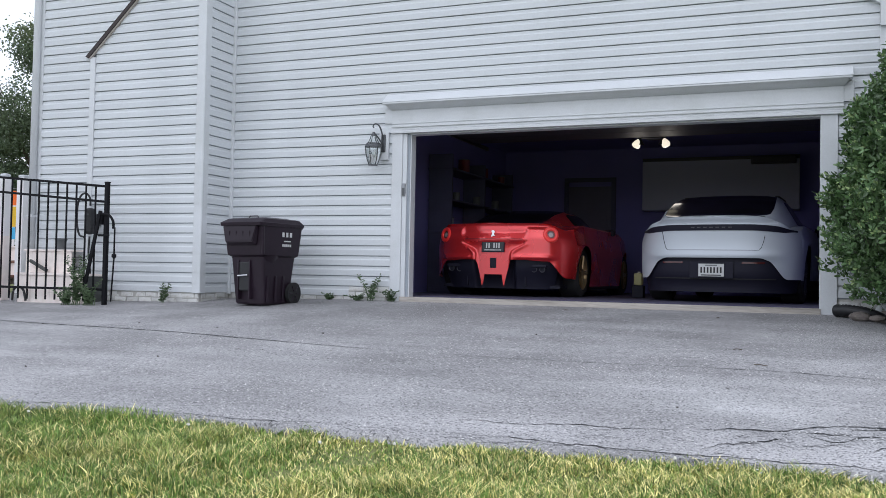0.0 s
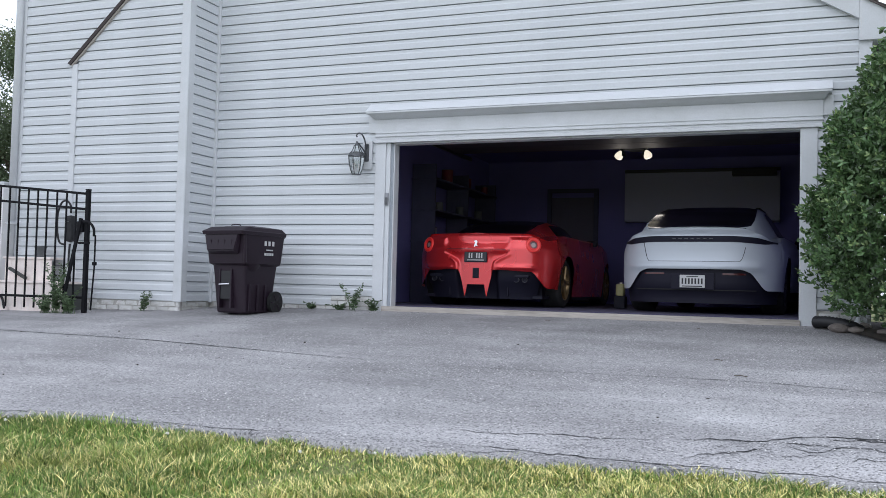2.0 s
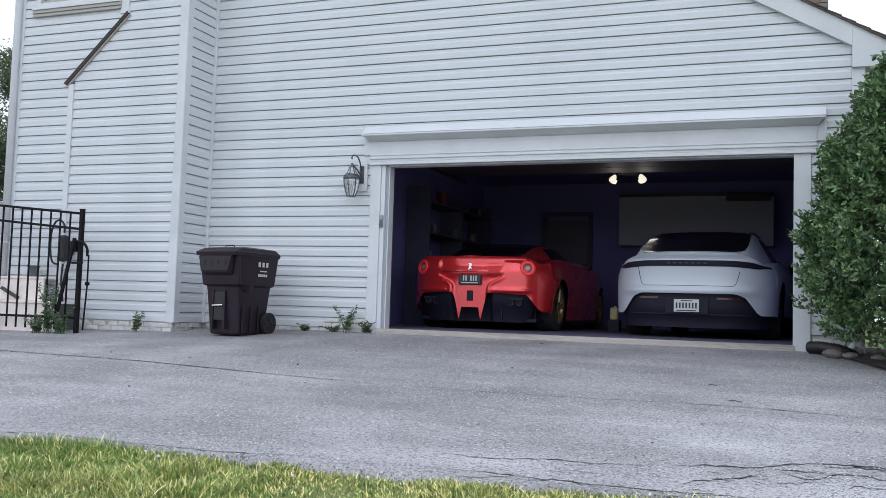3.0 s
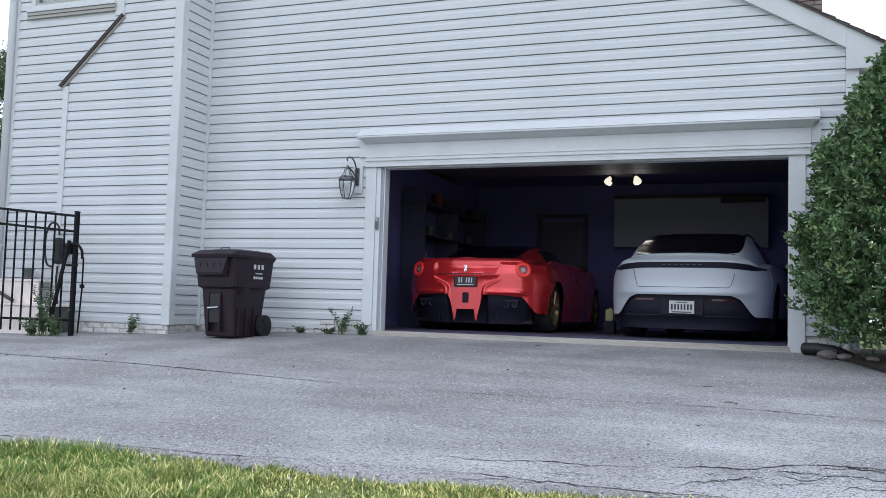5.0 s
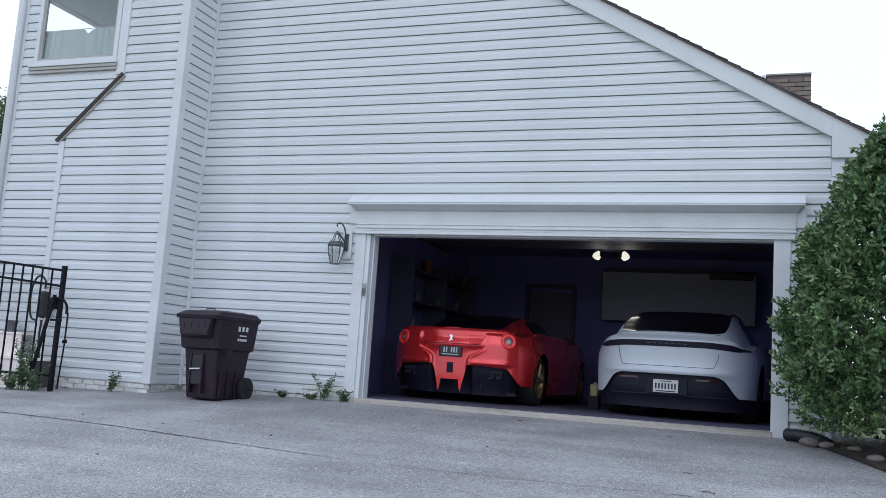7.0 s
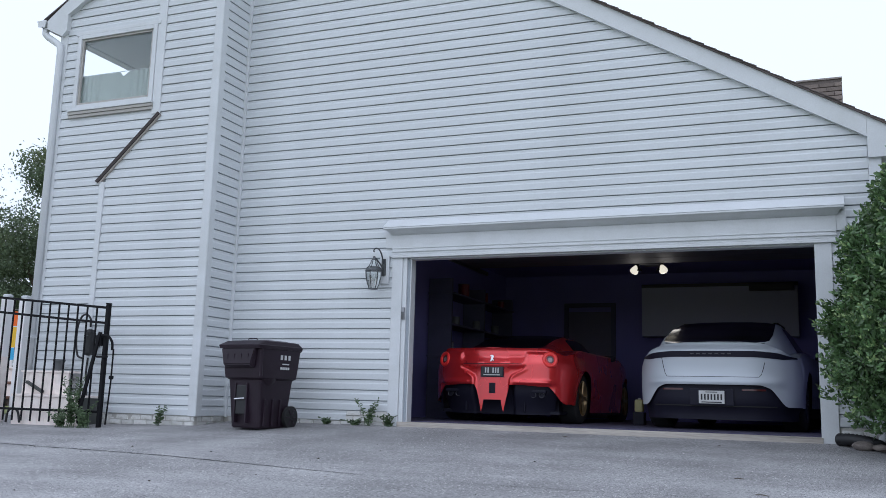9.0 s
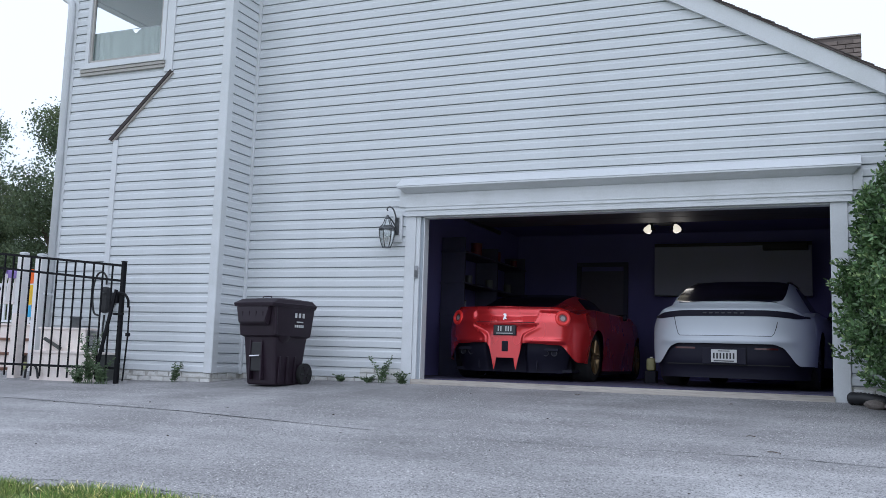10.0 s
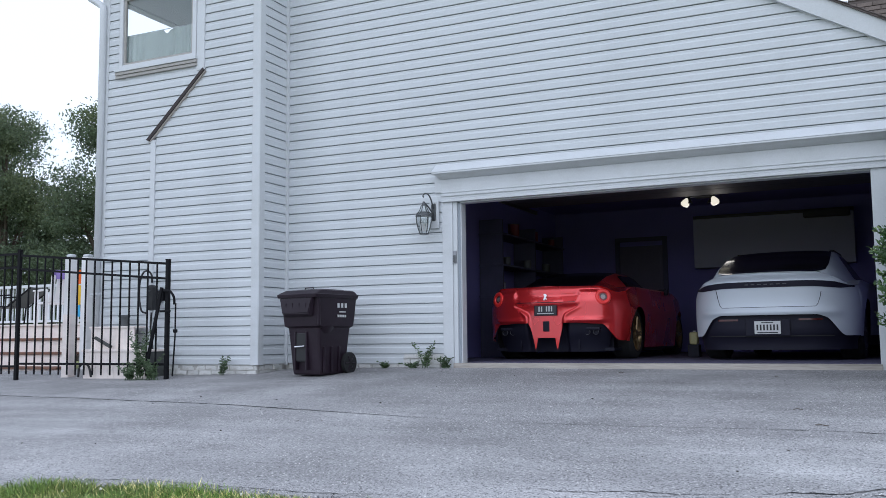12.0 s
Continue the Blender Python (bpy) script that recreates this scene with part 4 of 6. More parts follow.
patch(bm, lambda u, v: (WIN[0] + 0.03 + 1.44 * u, YW + 0.075 + (0.012 + 0.012 * math.exp(-((u - 0.55) / 0.16) ** 2)) * math.sin(62 * u + 7 * math.sin(7 * u)) * (1 - 0.4 * v), 4.47 + (0.50 - 0.07 * math.exp(-((u - 0.57) / 0.035) ** 2)) * v), 160, 4)
part("cloth", bm, CURTAIN, curt, smooth=True)
part("rail", tubed([(WIN[0] + 0.02, YW + 0.075, 4.975), (WIN[2] - 0.02, YW + 0.075, 4.975)], 0.006), TRIM, curt)

# ---- cars ----
def car_outline(W, L, dr, nr, df, nf, step=0.03):
    """The plan of a car from the middle of its tail round its right side to the middle of its nose; x to the right, y ahead."""
    pts = []
    n = 44
    for i in range(n + 1):
        a = math.pi / 2 * i / n
        pts.append((W * math.sin(a) ** (2 / nr) if i else 0.0, dr * (1 - math.cos(a) ** (2 / nr)) if i < n else dr))
    y = dr
    while y < L - df - step:
        y += step
        pts.append((W, y))
    for i in range(n // 2 + 1):
        a = math.pi / 2 * i / (n // 2)
        pts.append((W * math.cos(a) ** (2 / nf) if i < n // 2 else 0.0, L - df + df * math.sin(a) ** (2 / nf)))
    return pts


def even(pts, step):
    """The same plan with points at even steps."""
    out, left = [pts[0]], 0.0
    for (xa, ya), (xb, yb) in zip(pts, pts[1:]):
        d = math.hypot(xb - xa, yb - ya)
        s = step - left
        while s <= d and d > 0:
            out.append((xa + (xb - xa) * s / d, ya + (yb - ya) * s / d))
            s += step
        left = d - (s - step)
    out.append(pts[-1])
    return out


def band(bm, pts, zlow, ztop, inset, nv=12, sides=(1, -1)):
    """The skin of a car between two heights all along its plan, drawn in by inset(x, y, z)."""
    for s in sides:
        cols = []
        for i, (x, y) in enumerate(pts):
            xa, ya = pts[max(i - 1, 0)]
            xb, yb = pts[min(i + 1, len(pts) - 1)]
            tx, ty = xb - xa, yb - ya
            ln = math.hypot(tx, ty) or 1
            nx, ny = (0, 1 if i == 0 else -1) if x < 0.001 else (-ty / ln, tx / ln)
            lo, hi = zlow(x, y), ztop(x, y)
            col = []
            for j in range(nv + 1):
                z = lo + (hi - lo) * j / nv
                d = inset(x, y, z)
                col.append(bm.verts.new((s * (x + nx * d), y + ny * d, z)))
            cols.append(col)
        for a, b in zip(cols, cols[1:]):
            for j in range(nv):
                bm.faces.new((a[j], b[j], b[j + 1], a[j + 1]))
    return bm


def deck(bm, pts, ztop, inset, crown):
    """The top of the body from side to side, over the same plan."""
    rows = []
    nx = 14
    for i, (x, y) in enumerate(pts):
        z = ztop(x, y)
        d = inset(x, y, z)
        yy = y + (d if i < 40 and x < 0.9 else 0)
        xe = max(x - (d if x > 0.05 else 0), 0.0)
        rows.append([bm.verts.new((xe * (2 * k / nx - 1), yy, z + crown(x * (2 * k / nx - 1), y) * (1 - (2 * k / nx - 1) ** 2))) for k in range(nx + 1)])
    for a, b in zip(rows, rows[1:]):
        for k in range(nx):
            bm.faces.new((a[k], b[k], b[k + 1], a[k + 1]))
    return bm


def greenhouse(car, sections, paint, glass_rows, side_rows, edge=3):
    """The cabin, from sections (y, half width at the base, z base, half width at the top, z top): painted pillars and roof, and dark panes between."""
    def points(sec):
        y, wb, zb, wt, zt = sec
        zt = max(zt, zb + 0.004)
        right = [(wb + 0.01, zb - 0.15), (wb - 0.015, zb + 0.12 * (zt - zb)), (wt + 0.25 * (wb - wt), zb + 0.80 * (zt - zb)), (wt, zb + 0.93 * (zt - zb)), (0.82 * wt, zt - 0.012), (0.5 * wt, zt)]
        return [(-x, z) for x, z in right] + [(0, zt + 0.004)] + right[::-1]
    fine = []
    for a, b in zip(sections, sections[1:]):
        fine += [tuple(p + (q - p) * k / 4 for p, q in zip(a, b)) for k in range(4)]
    fine.append(sections[-1])
    rows = [[(x, s[0], z) for x, z in points(s)] for s in fine]
    kinds = {"roof": bmesh.new(), "rear_window": bmesh.new(), "windscreen": bmesh.new(), "side_window": bmesh.new()}
    other = bmesh.new()
    for i in range(len(rows) - 1):
        y = (fine[i][0] + fine[i + 1][0]) / 2
        for k in range(12):
            where = "roof"
            if edge < k < 11 - edge and glass_rows[0] < y < glass_rows[1]:
                where = "rear_window"
            elif 2 < k < 9 and glass_rows[2] < y < glass_rows[3]:
                where = "windscreen"
            elif k in (1, 10) and side_rows[0] < y < side_rows[1]:
                where = "side_window"
            target = other if where == "side_window" and k == 10 else kinds[where]
            q = [target.verts.new(p) for p in (rows[i][k], rows[i + 1][k], rows[i + 1][k + 1], rows[i][k + 1])]
            target.faces.new(q)
    for nm, b in list(kinds.items()) + [("side_window", other)]:
        bmesh.ops.remove_doubles(b, verts=b.verts, dist=0.001)
        part(nm, b, paint if nm == "roof" else CARGLASS, car, smooth=True)


def wheel(car, x, y, r, width, rim_mat, spokes, name="wheel"):
    """Tyre, rim, spokes and disc; x is the outer face."""
    s = 1 if x > 0 else -1
    hub = new(name)
    hub.parent = car
    hub.matrix_basis = pose(x, y, r)
    bm = bmesh.new()
    prof = [(0.0, r * 0.70), (0.0, r * 0.90), (-0.02, r * 0.985), (-0.05, r), (-width + 0.05, r), (-width + 0.02, r * 0.985), (-width, r * 0.9), (-width, r * 0.70)]
    patch(bm, lambda u, v: (s * prof[round(v * 7)][0], prof[round(v * 7)][1] * math.cos(2 * math.pi * u), prof[round(v * 7)][1] * math.sin(2 * math.pi * u)), 36, 7)
    part("tyre", bm, TYRE, hub, smooth=True)
    bm = bmesh.new()
    prof2 = [(0.0, r * 0.705), (-0.012, r * 0.66), (-0.10, r * 0.62), (-width, r * 0.62)]
    patch(bm, lambda u, v: (s * prof2[round(v * 3)][0], prof2[round(v * 3)][1] * math.cos(2 * math.pi * u), prof2[round(v * 3)][1] * math.sin(2 * math.pi * u)), 36, 3)
    part("rim", bm, rim_mat, hub, smooth=True)
    for k in range(spokes):
        a = 2 * math.pi * k / spokes
        for off in (-0.09, 0.09):
            part("spoke", tubed([(s * -0.02, 0.05 * math.cos(a), 0.05 * math.sin(a)), (s * -0.012, r * 0.68 * math.cos(a + off), r * 0.68 * math.sin(a + off))], [0.020, 0.014], 6), rim_mat, hub)
    part("hub_cap", disc(bmesh.new(), (s * -0.03, 0, 0), 0.055, s * 0.025, "x", 18), rim_mat, hub)
    part("brake_disc", disc(bmesh.new(), (s * -0.13, 0, 0), r * 0.52, s * 0.02, "x", 28), ALLOY, hub)


def arch(y, yw, r, zc, z):
    """The lower edge z, lifted over a wheel at yw."""
    d = abs(y - yw)
    return max(z, zc + math.sqrt(max(r * r - d * d, 0))) if d < r else z


def rear_at(W, dr, nr, x):
    return dr * (1 - (1 - min(abs(x) / W, 1) ** nr) ** (1 / nr))


def smooth01(a, b, v):
    t = min(max((v - a) / (b - a), 0), 1)
    return t * t * (3 - 2 * t)


def number_plate(car, y, z, base, ink, w=0.305, h=0.155, lean=0.0, count=7, step=0.039, gap=-1):
    p = new("number_plate")
    p.parent = car
    p.matrix_basis = pose(0, y, z, lean)
    part("plate", boxed(-w / 2, 0, -h / 2, w / 2, 0.006, h / 2, 0.002), base, p)
    part("frame", boxed(-w / 2 - 0.012, 0.003, -h / 2 - 0.012, w / 2 + 0.012, 0.012, h / 2 + 0.012, 0.003), CARBLACK, p)
    for k in range(count):
        if k == gap:
            continue
        xx = (k + 0.5 - count / 2) * step
        part("character_bar", boxed(xx - 0.27 * step, -0.003, -0.034, xx + 0.23 * step, 0.0, 0.036), ink, p)
    for zz, ww, hh in ((0.060, 0.07, 0.005), (-0.061, 0.12, 0.006)):
        part("small_bar", boxed(-ww, -0.003, zz - hh, ww, 0.0, zz + hh), ink, p)
    return p


def red_coupe(m):
    W, L, dr, nr, yw = 1.025, 4.62, 0.78, 2.5, 0.99
    car = thing("sports_coupe", m, "glossy red two-door sports coupe parked tail out in the dark garage", "car", "parked cars")
    pts = even(car_outline(W, L, dr, nr, 1.1, 2.3), 0.018)
    ztop = lambda x, y: 0.992 - 0.10 * smooth01(0.72, 1.01, x) * (1 - smooth01(0.3, 0.9, y)) + 0.01 * smooth01(0.3, 1.0, y) - 0.28 * smooth01(3.0, 4.6, y)

    def zlow(x, y):
        if y > 0.60 or x > 0.998:
            return arch(y, yw, 0.375, 0.35, arch(y, 3.70, 0.37, 0.34, 0.15 if y > yw else 0.25))
        if x < 0.125:
            return 0.30
        if x < 0.165:
            return 0.30 - 0.16 * smooth01(0.125, 0.155, x)
        if x < 0.25:
            return 0.14 + 0.36 * ((x - 0.165) / 0.085) ** 0.8
        return 0.50 - 0.015 * smooth01(0.4, 0.7, x) - 0.225 * smooth01(0.74, 0.94, x)

    def edge(z):
        """Half width of the sunken middle of the tail, which flares out towards the boot seam."""
        return 0.235 + 0.02 * smooth01(0.3, 0.5, z) + 0.21 * smooth01(0.54, 0.745, z) ** 1.8

    def inset(x, y, z):
        d = 0.0
        if y < 1.0 and x < 1.0:
            inner = 1 - smooth01(0.44, 0.50, x)
            ramp = min(max((z - 0.785) / 0.11, 0), 1)
            d += inner * (0.052 * ramp + 0.010 * smooth01(0.90, 0.97, z)) + (1 - inner) * (0.022 * smooth01(0.78, 0.90, z) + 0.035 * smooth01(0.89, 0.972, z))
            d -= 0.022 * smooth01(0.965, 0.99, z)
            mid = 1 - smooth01(edge(z) - 0.022, edge(z) + 0.004, x)
            d += 0.042 * mid * (1 - smooth01(0.70, 0.778, z))
            d -= 0.014 * math.exp(-((x - edge(z) - 0.02) / 0.03) ** 2) * (1 - smooth01(0.64, 0.74, z))
            d += 0.010 * (1 - smooth01(0.40, 0.46, x)) * smooth01(0.77, 0.785, z) * (1 - smooth01(0.88, 0.90, z))
            d -= 0.018 * math.exp(-((z - 0.535) / 0.03) ** 2) * smooth01(0.28, 0.36, x) * (1 - smooth01(0.72, 0.85, x))
            d += 0.016 * (1 - smooth01(0.49, 0.53, z)) * smooth01(0.27, 0.33, x) * (1 - smooth01(0.75, 0.88, x))
        d += 0.035 * smooth01(0.66, 0.95, z) * smooth01(0.84, 1.01, x)
        d += 0.03 * (1 - smooth01(0.15, 0.5, z)) * smooth01(0.94, 1.01, x)
        d -= 0.028 * math.exp(-((y - yw) / 0.5) ** 2) * math.exp(-((z - 0.66) / 0.16) ** 2) * smooth01(0.8, 0.97, x)
        return d

    bm = band(bmesh.new(), pts, zlow, ztop, inset, 34)
    deck(bm, pts, ztop, inset, lambda x, y: 0.008 + 0.06 * smooth01(2.8, 3.4, y))
    bmesh.ops.remove_doubles(bm, verts=bm.verts, dist=0.002)
    part("body", bm, REDPAINT, car, smooth=True)
    part("diffuser", band(bmesh.new(), [p for p in pts if p[0] < 0.90 and p[1] < 0.5], lambda x, y: 0.11, lambda x, y: 0.56, lambda x, y, z: 0.065 + 0.10 * (1 - smooth01(0.13, 0.45, z)) + 0.10 * (1 - smooth01(0.26, 0.32, x)), 6), CARBLACK, car, "black underbody diffuser", smooth=True)
    for sd in (1, -1):
        part("sill_skirt", band(bmesh.new(), [p for p in pts if 1.42 < p[1] < 3.28], lambda x, y: 0.11, lambda x, y: 0.2, lambda x, y, z: 0.03, 2, (sd,)), CARBLACK, car)
    part("underbody_core", boxed(-0.80, 0.5, 0.14, 0.80, 4.0, 0.80, 0.01), CARBLACK, car)
    part("underbody", boxed(-0.85, 0.35, 0.12, 0.85, 4.2, 0.16), CARBLACK, car)
    greenhouse(car, [(0.40, 0.62, 0.975, 0.50, 0.988), (0.75, 0.70, 0.975, 0.52, 1.07), (1.15, 0.75, 0.965, 0.53, 1.19), (1.6, 0.79, 0.955, 0.53, 1.27), (2.1, 0.80, 0.95, 0.53, 1.285), (2.45, 0.79, 0.95, 0.52, 1.26), (3.0, 0.76, 0.95, 0.55, 1.06), (3.3, 0.70, 0.93, 0.55, 0.95)], REDPAINT, (0.45, 1.62, 2.45, 3.25), (1.45, 2.9), 2)
    for s in (-1, 1):
        x, z = 0.758 * s, 0.842
        y = rear_at(W, dr, nr, x) + 0.022
        lamp = new("tail_lamp")
        lamp.parent = car
        lamp.matrix_basis = pose(x, y, z, -8, 0, 30 * s)
        part("bezel", ring(bmesh.new(), (0, 0.006, 0), 0.108, 0.008, "y", 40, 8), REDPAINT, lamp, smooth=True)
        part("lens_ring", ring(bmesh.new(), (0, -0.014, 0), 0.080, 0.026, "y", 40, 10, 0.7), REDLENS, lamp, "bright red lens ring", smooth=True)
        part("inner_lens", disc(bmesh.new(), (0, 0.016, 0), 0.066, -0.024, "y", 32), INNERLENS, lamp, "ribbed dull red inner lens")
        part("centre_ring", ring(bmesh.new(), (0, -0.008, 0), 0.036, 0.005, "y", 28, 6), ALLOY, lamp, smooth=True)
        part("centre_lens", disc(bmesh.new(), (0, 0.006, 0), 0.038, -0.018, "y", 24, 0.03), LAMPCORE, lamp)
        part("housing", disc(bmesh.new(), (0, 0.06, 0), 0.104, -0.045, "y", 28), CARBLACK, lamp)
        part("marker_lamp", boxed(-0.035, -0.004, -0.010, 0.035, 0.004, 0.010, 0.003), DARKLENS, car).matrix_basis = pose(s * 0.985, 0.52, 0.645, 0, 0, 66 * s)
        part("exhaust_shroud", boxed(s * 0.60 - 0.12, 0.135, 0.40, s * 0.60 + 0.12, 0.22, 0.44, 0.012), CARBLACK, car)
        for o in (-0.058, 0.058):
            ex = part("exhaust", ring(bmesh.new(), (s * 0.60 + o, 0.165, 0.375), 0.036, 0.005, "y", 24, 6, 2.5), ALLOY, car, smooth=True)
            part("bore", disc(bmesh.new(), (s * 0.60 + o, 0.177, 0.375), 0.034, 0.01, "y", 20), CARBLACK, ex)
        part("mirror", boxed(-0.09, -0.05, -0.05, 0.09, 0.05, 0.05, 0.04), CARBLACK, car).matrix_basis = pose(s * 0.96, 2.75, 0.99)
        part("diffuser_fin", boxed(s * 0.42 - 0.008, 0.16, 0.15, s * 0.42 + 0.008, 0.30, 0.40), CARBLACK, car)
        wheel(car, s * 1.0, yw, 0.35, 0.30, BRONZE, 5)
        wheel(car, s * 0.985, 3.70, 0.335, 0.25, BRONZE, 5)
    number_plate(car, 0.020, 0.690, PLATEBLACK, PLATEWHITE, lean=-3, count=6, step=0.036, gap=2)
    part("rain_lamp", boxed(-0.045, 0.030, 0.385, 0.045, 0.075, 0.525, 0.012), CARBLACK, car)
    part("badge", prismed([(-0.022, 0.797), (-0.008, 0.792), (0.004, 0.816), (0.022, 0.80), (0.030, 0.81), (0.014, 0.832), (0.030, 0.855), (0.020, 0.878), (-0.004, 0.882), (-0.026, 0.868), (-0.004, 0.858), (-0.012, 0.832)], 0.006, 0.05), CHROME, car, "small bright metal emblem").matrix_basis = pose(0, 0, 0.015)
    part("boot_seam", tubed([(0.42 * k / 12, rear_at(W, dr, nr, 0.42 * k / 12) + 0.004, 0.779) for k in range(-12, 13)], 0.0055, 6), CARBLACK, car)
    return car


def white_estate(m):
    W, L, dr, nr = 1.005, 4.97, 0.74, 2.5
    car = thing("electric_estate", m, "pale grey-white four-door electric estate parked tail out in the garage", "car", "parked cars")
    pts = even(car_outline(W, L, dr, nr, 1.1, 2.3), 0.02)
    ztop = lambda x, y: 1.060 - 0.10 * smooth01(0.60, 1.0, x) * (1 - smooth01(0.4, 1.2, y)) - 0.065 * smooth01(0.60, 1.0, x) - 0.10 * smooth01(3.4, 4.9, y)

    def zlow(x, y):
        if y > 0.66 or x > 0.988:
            return arch(y, 1.10, 0.39, 0.37, arch(y, 4.0, 0.39, 0.355, 0.29))
        return 0.552 - 0.055 * smooth01(0.54, 0.74, x) - 0.20 * smooth01(0.66, 0.86, x)

    def inset(x, y, z):
        d = 0.0
        if y < 1.0 and x < 0.995:
            d += 0.10 * smooth01(0.955, 1.06, z) ** 1.2
            d -= 0.030 * math.exp(-((z - 0.585) / 0.05) ** 2) * (1 - smooth01(0.7, 0.9, x))
            d += 0.012 * math.exp(-((z - 0.76) / 0.12) ** 2)
        d += 0.05 * smooth01(0.75, 1.0, z) * smooth01(0.75, 0.985, x)
        d += 0.012 * (1 - smooth01(0.2, 0.5, z)) * smooth01(0.9, 0.985, x)
        d -= 0.025 * math.exp(-((y - 1.10) / 0.5) ** 2) * math.exp(-((z - 0.68) / 0.16) ** 2) * smooth01(0.85, 0.985, x)
        return d

    bm = band(bmesh.new(), pts, zlow, ztop, inset, 30)
    deck(bm, pts, ztop, inset, lambda x, y: 0.012 + 0.06 * smooth01(3.0, 3.6, y))
    bmesh.ops.remove_doubles(bm, verts=bm.verts, dist=0.002)
    part("body", bm, WHITEPAINT, car, smooth=True)
    part("rear_bumper", band(bmesh.new(), [p for p in pts if p[1] < 0.70], lambda x, y: 0.13, lambda x, y: 0.565, lambda x, y, z: 0.034 + 0.05 * (1 - smooth01(0.2, 0.36, z)), 8), CARBLACK, car, "black lower bumper and diffuser", smooth=True)
    part("diffuser_blade", band(bmesh.new(), [p for p in pts if p[1] < 0.40 and p[0] < 0.76], lambda x, y: 0.290, lambda x, y: 0.303, lambda x, y, z: 0.030, 1), TYRE, car, "thin grey diffuser blade")
    for sd in (1, -1):
        part("side_sill", band(bmesh.new(), [p for p in pts if 1.45 < p[1] < 3.5], lambda x, y: 0.16, lambda x, y: 0.29, lambda x, y, z: 0.015, 2, (sd,)), CARBLACK, car)
    part("underbody_core", boxed(-0.80, 0.55, 0.18, 0.80, 4.3, 0.85, 0.01), CARBLACK, car)
    part("underbody", boxed(-0.85, 0.4, 0.16, 0.85, 4.5, 0.20), CARBLACK, car)
    near = [p for p in pts if p[1] < 0.47]
    zb = lambda x, y: 0.898 - 0.03 * smooth01(0.45, 0.97, x)
    bar = part("light_bar", band(bmesh.new(), near, lambda x, y: zb(x, y) - 0.012 + 0.020 * smooth01(0.80, 0.95, x), lambda x, y: zb(x, y) + 0.062 - 0.030 * smooth01(0.72, 0.95, x), lambda x, y, z: inset(x, y, z) - 0.006, 3), CARBLACK, car, "dark glossy full-width light bar", smooth=True)
    for k in range(7):
        part("letter_bar", boxed(-0.245 + 0.074 * k, -0.016, 0.920, -0.245 + 0.074 * k + 0.040, 0.012, 0.929), ALLOY, bar).matrix_basis = pose(0, 0.004, 0)
    part("script_bar", boxed(-0.11, 0.018, 0.858, 0.11, 0.032, 0.867, 0.002), ALLOY, car)
    seam = [(-0.625, 0.89), (-0.60, 0.76), (-0.575, 0.68), (-0.55, 0.648), (-0.51, 0.646), (0.51, 0.646), (0.55, 0.648), (0.575, 0.68), (0.60, 0.76), (0.625, 0.89)]
    line = []
    for (xa, za), (xb, zb2) in zip(seam, seam[1:]):
        n = max(2, int(abs(xb - xa) / 0.03))
        line += [(xa + (xb - xa) * k / n, za + (zb2 - za) * k / n) for k in range(n)]
    part("tailgate_seam", tubed([(x, rear_at(W, dr, nr, x) + inset(abs(x), 0.1, z) * 0.95 + 0.001, z) for x, z in line], 0.004, 5), CARBLACK, car)
    greenhouse(car, [(0.22, 0.62, 1.06, 0.57, 1.07), (0.34, 0.70, 1.05, 0.645, 1.105), (0.55, 0.78, 1.02, 0.660, 1.195), (0.85, 0.83, 0.98, 0.645, 1.315), (1.2, 0.86, 0.97, 0.615, 1.41), (2.0, 0.87, 0.96, 0.58, 1.46), (2.7, 0.86, 0.96, 0.58, 1.42), (3.4, 0.82, 0.97, 0.60, 1.14), (3.8, 0.76, 0.97, 0.62, 1.0)], ROOFPAINT, (0.27, 2.7, 2.8, 3.75), (1.3, 3.2), 2)
    for s in (-1, 1):
        part("reflector", band(bmesh.new(), [p for p in pts if 0.34 < p[0] < 0.64 and p[1] < 0.5], lambda x, y: 0.482, lambda x, y: 0.506, lambda x, y, z: 0.028, 1, (s,)), DARKLENS, car, "slim dark red reflector")
        part("roof_rail", tubed([(s * 0.59, 1.18, 1.36), (s * 0.588, 1.3, 1.395), (s * 0.582, 1.7, 1.43), (s * 0.578, 2.4, 1.43), (s * 0.575, 2.6, 1.39)], 0.012, 8), CARBLACK, car)
        part("mirror", boxed(-0.11, -0.06, -0.07, 0.11, 0.06, 0.07, 0.045), CARBLACK, car).matrix_basis = pose(s * 1.03, 3.1, 1.0)
        part("side_lamp", boxed(-0.06, -0.004, -0.01, 0.06, 0.004, 0.01, 0.003), CARBLACK, car).matrix_basis = pose(s * 0.968, 0.60, 0.40, 0, 0, 72 * s)
        wheel(car, s * 0.98, 1.10, 0.365, 0.28, ALLOY, 10)
        wheel(car, s * 0.965, 4.0, 0.36, 0.25, ALLOY, 10)
    part("plate_recess", boxed(-0.26, 0.018, 0.30, 0.26, 0.04, 0.50, 0.006), CARBLACK, car)
    number_plate(car, 0.008, 0.40, PLATEWHITE, PLATEBLACK)
    part("antenna_fin", prismed([(-0.02, 1.40), (0.02, 1.40), (0.006, 1.45), (-0.006, 1.45)], 2.0, 2.12), CARBLACK, car)
    return car


red_coupe(pose(0.80, 0.96, 0.0, 0, 0, -1.5))
white_estate(pose(3.665, 0.85, 0.0, 0, 0, -5))

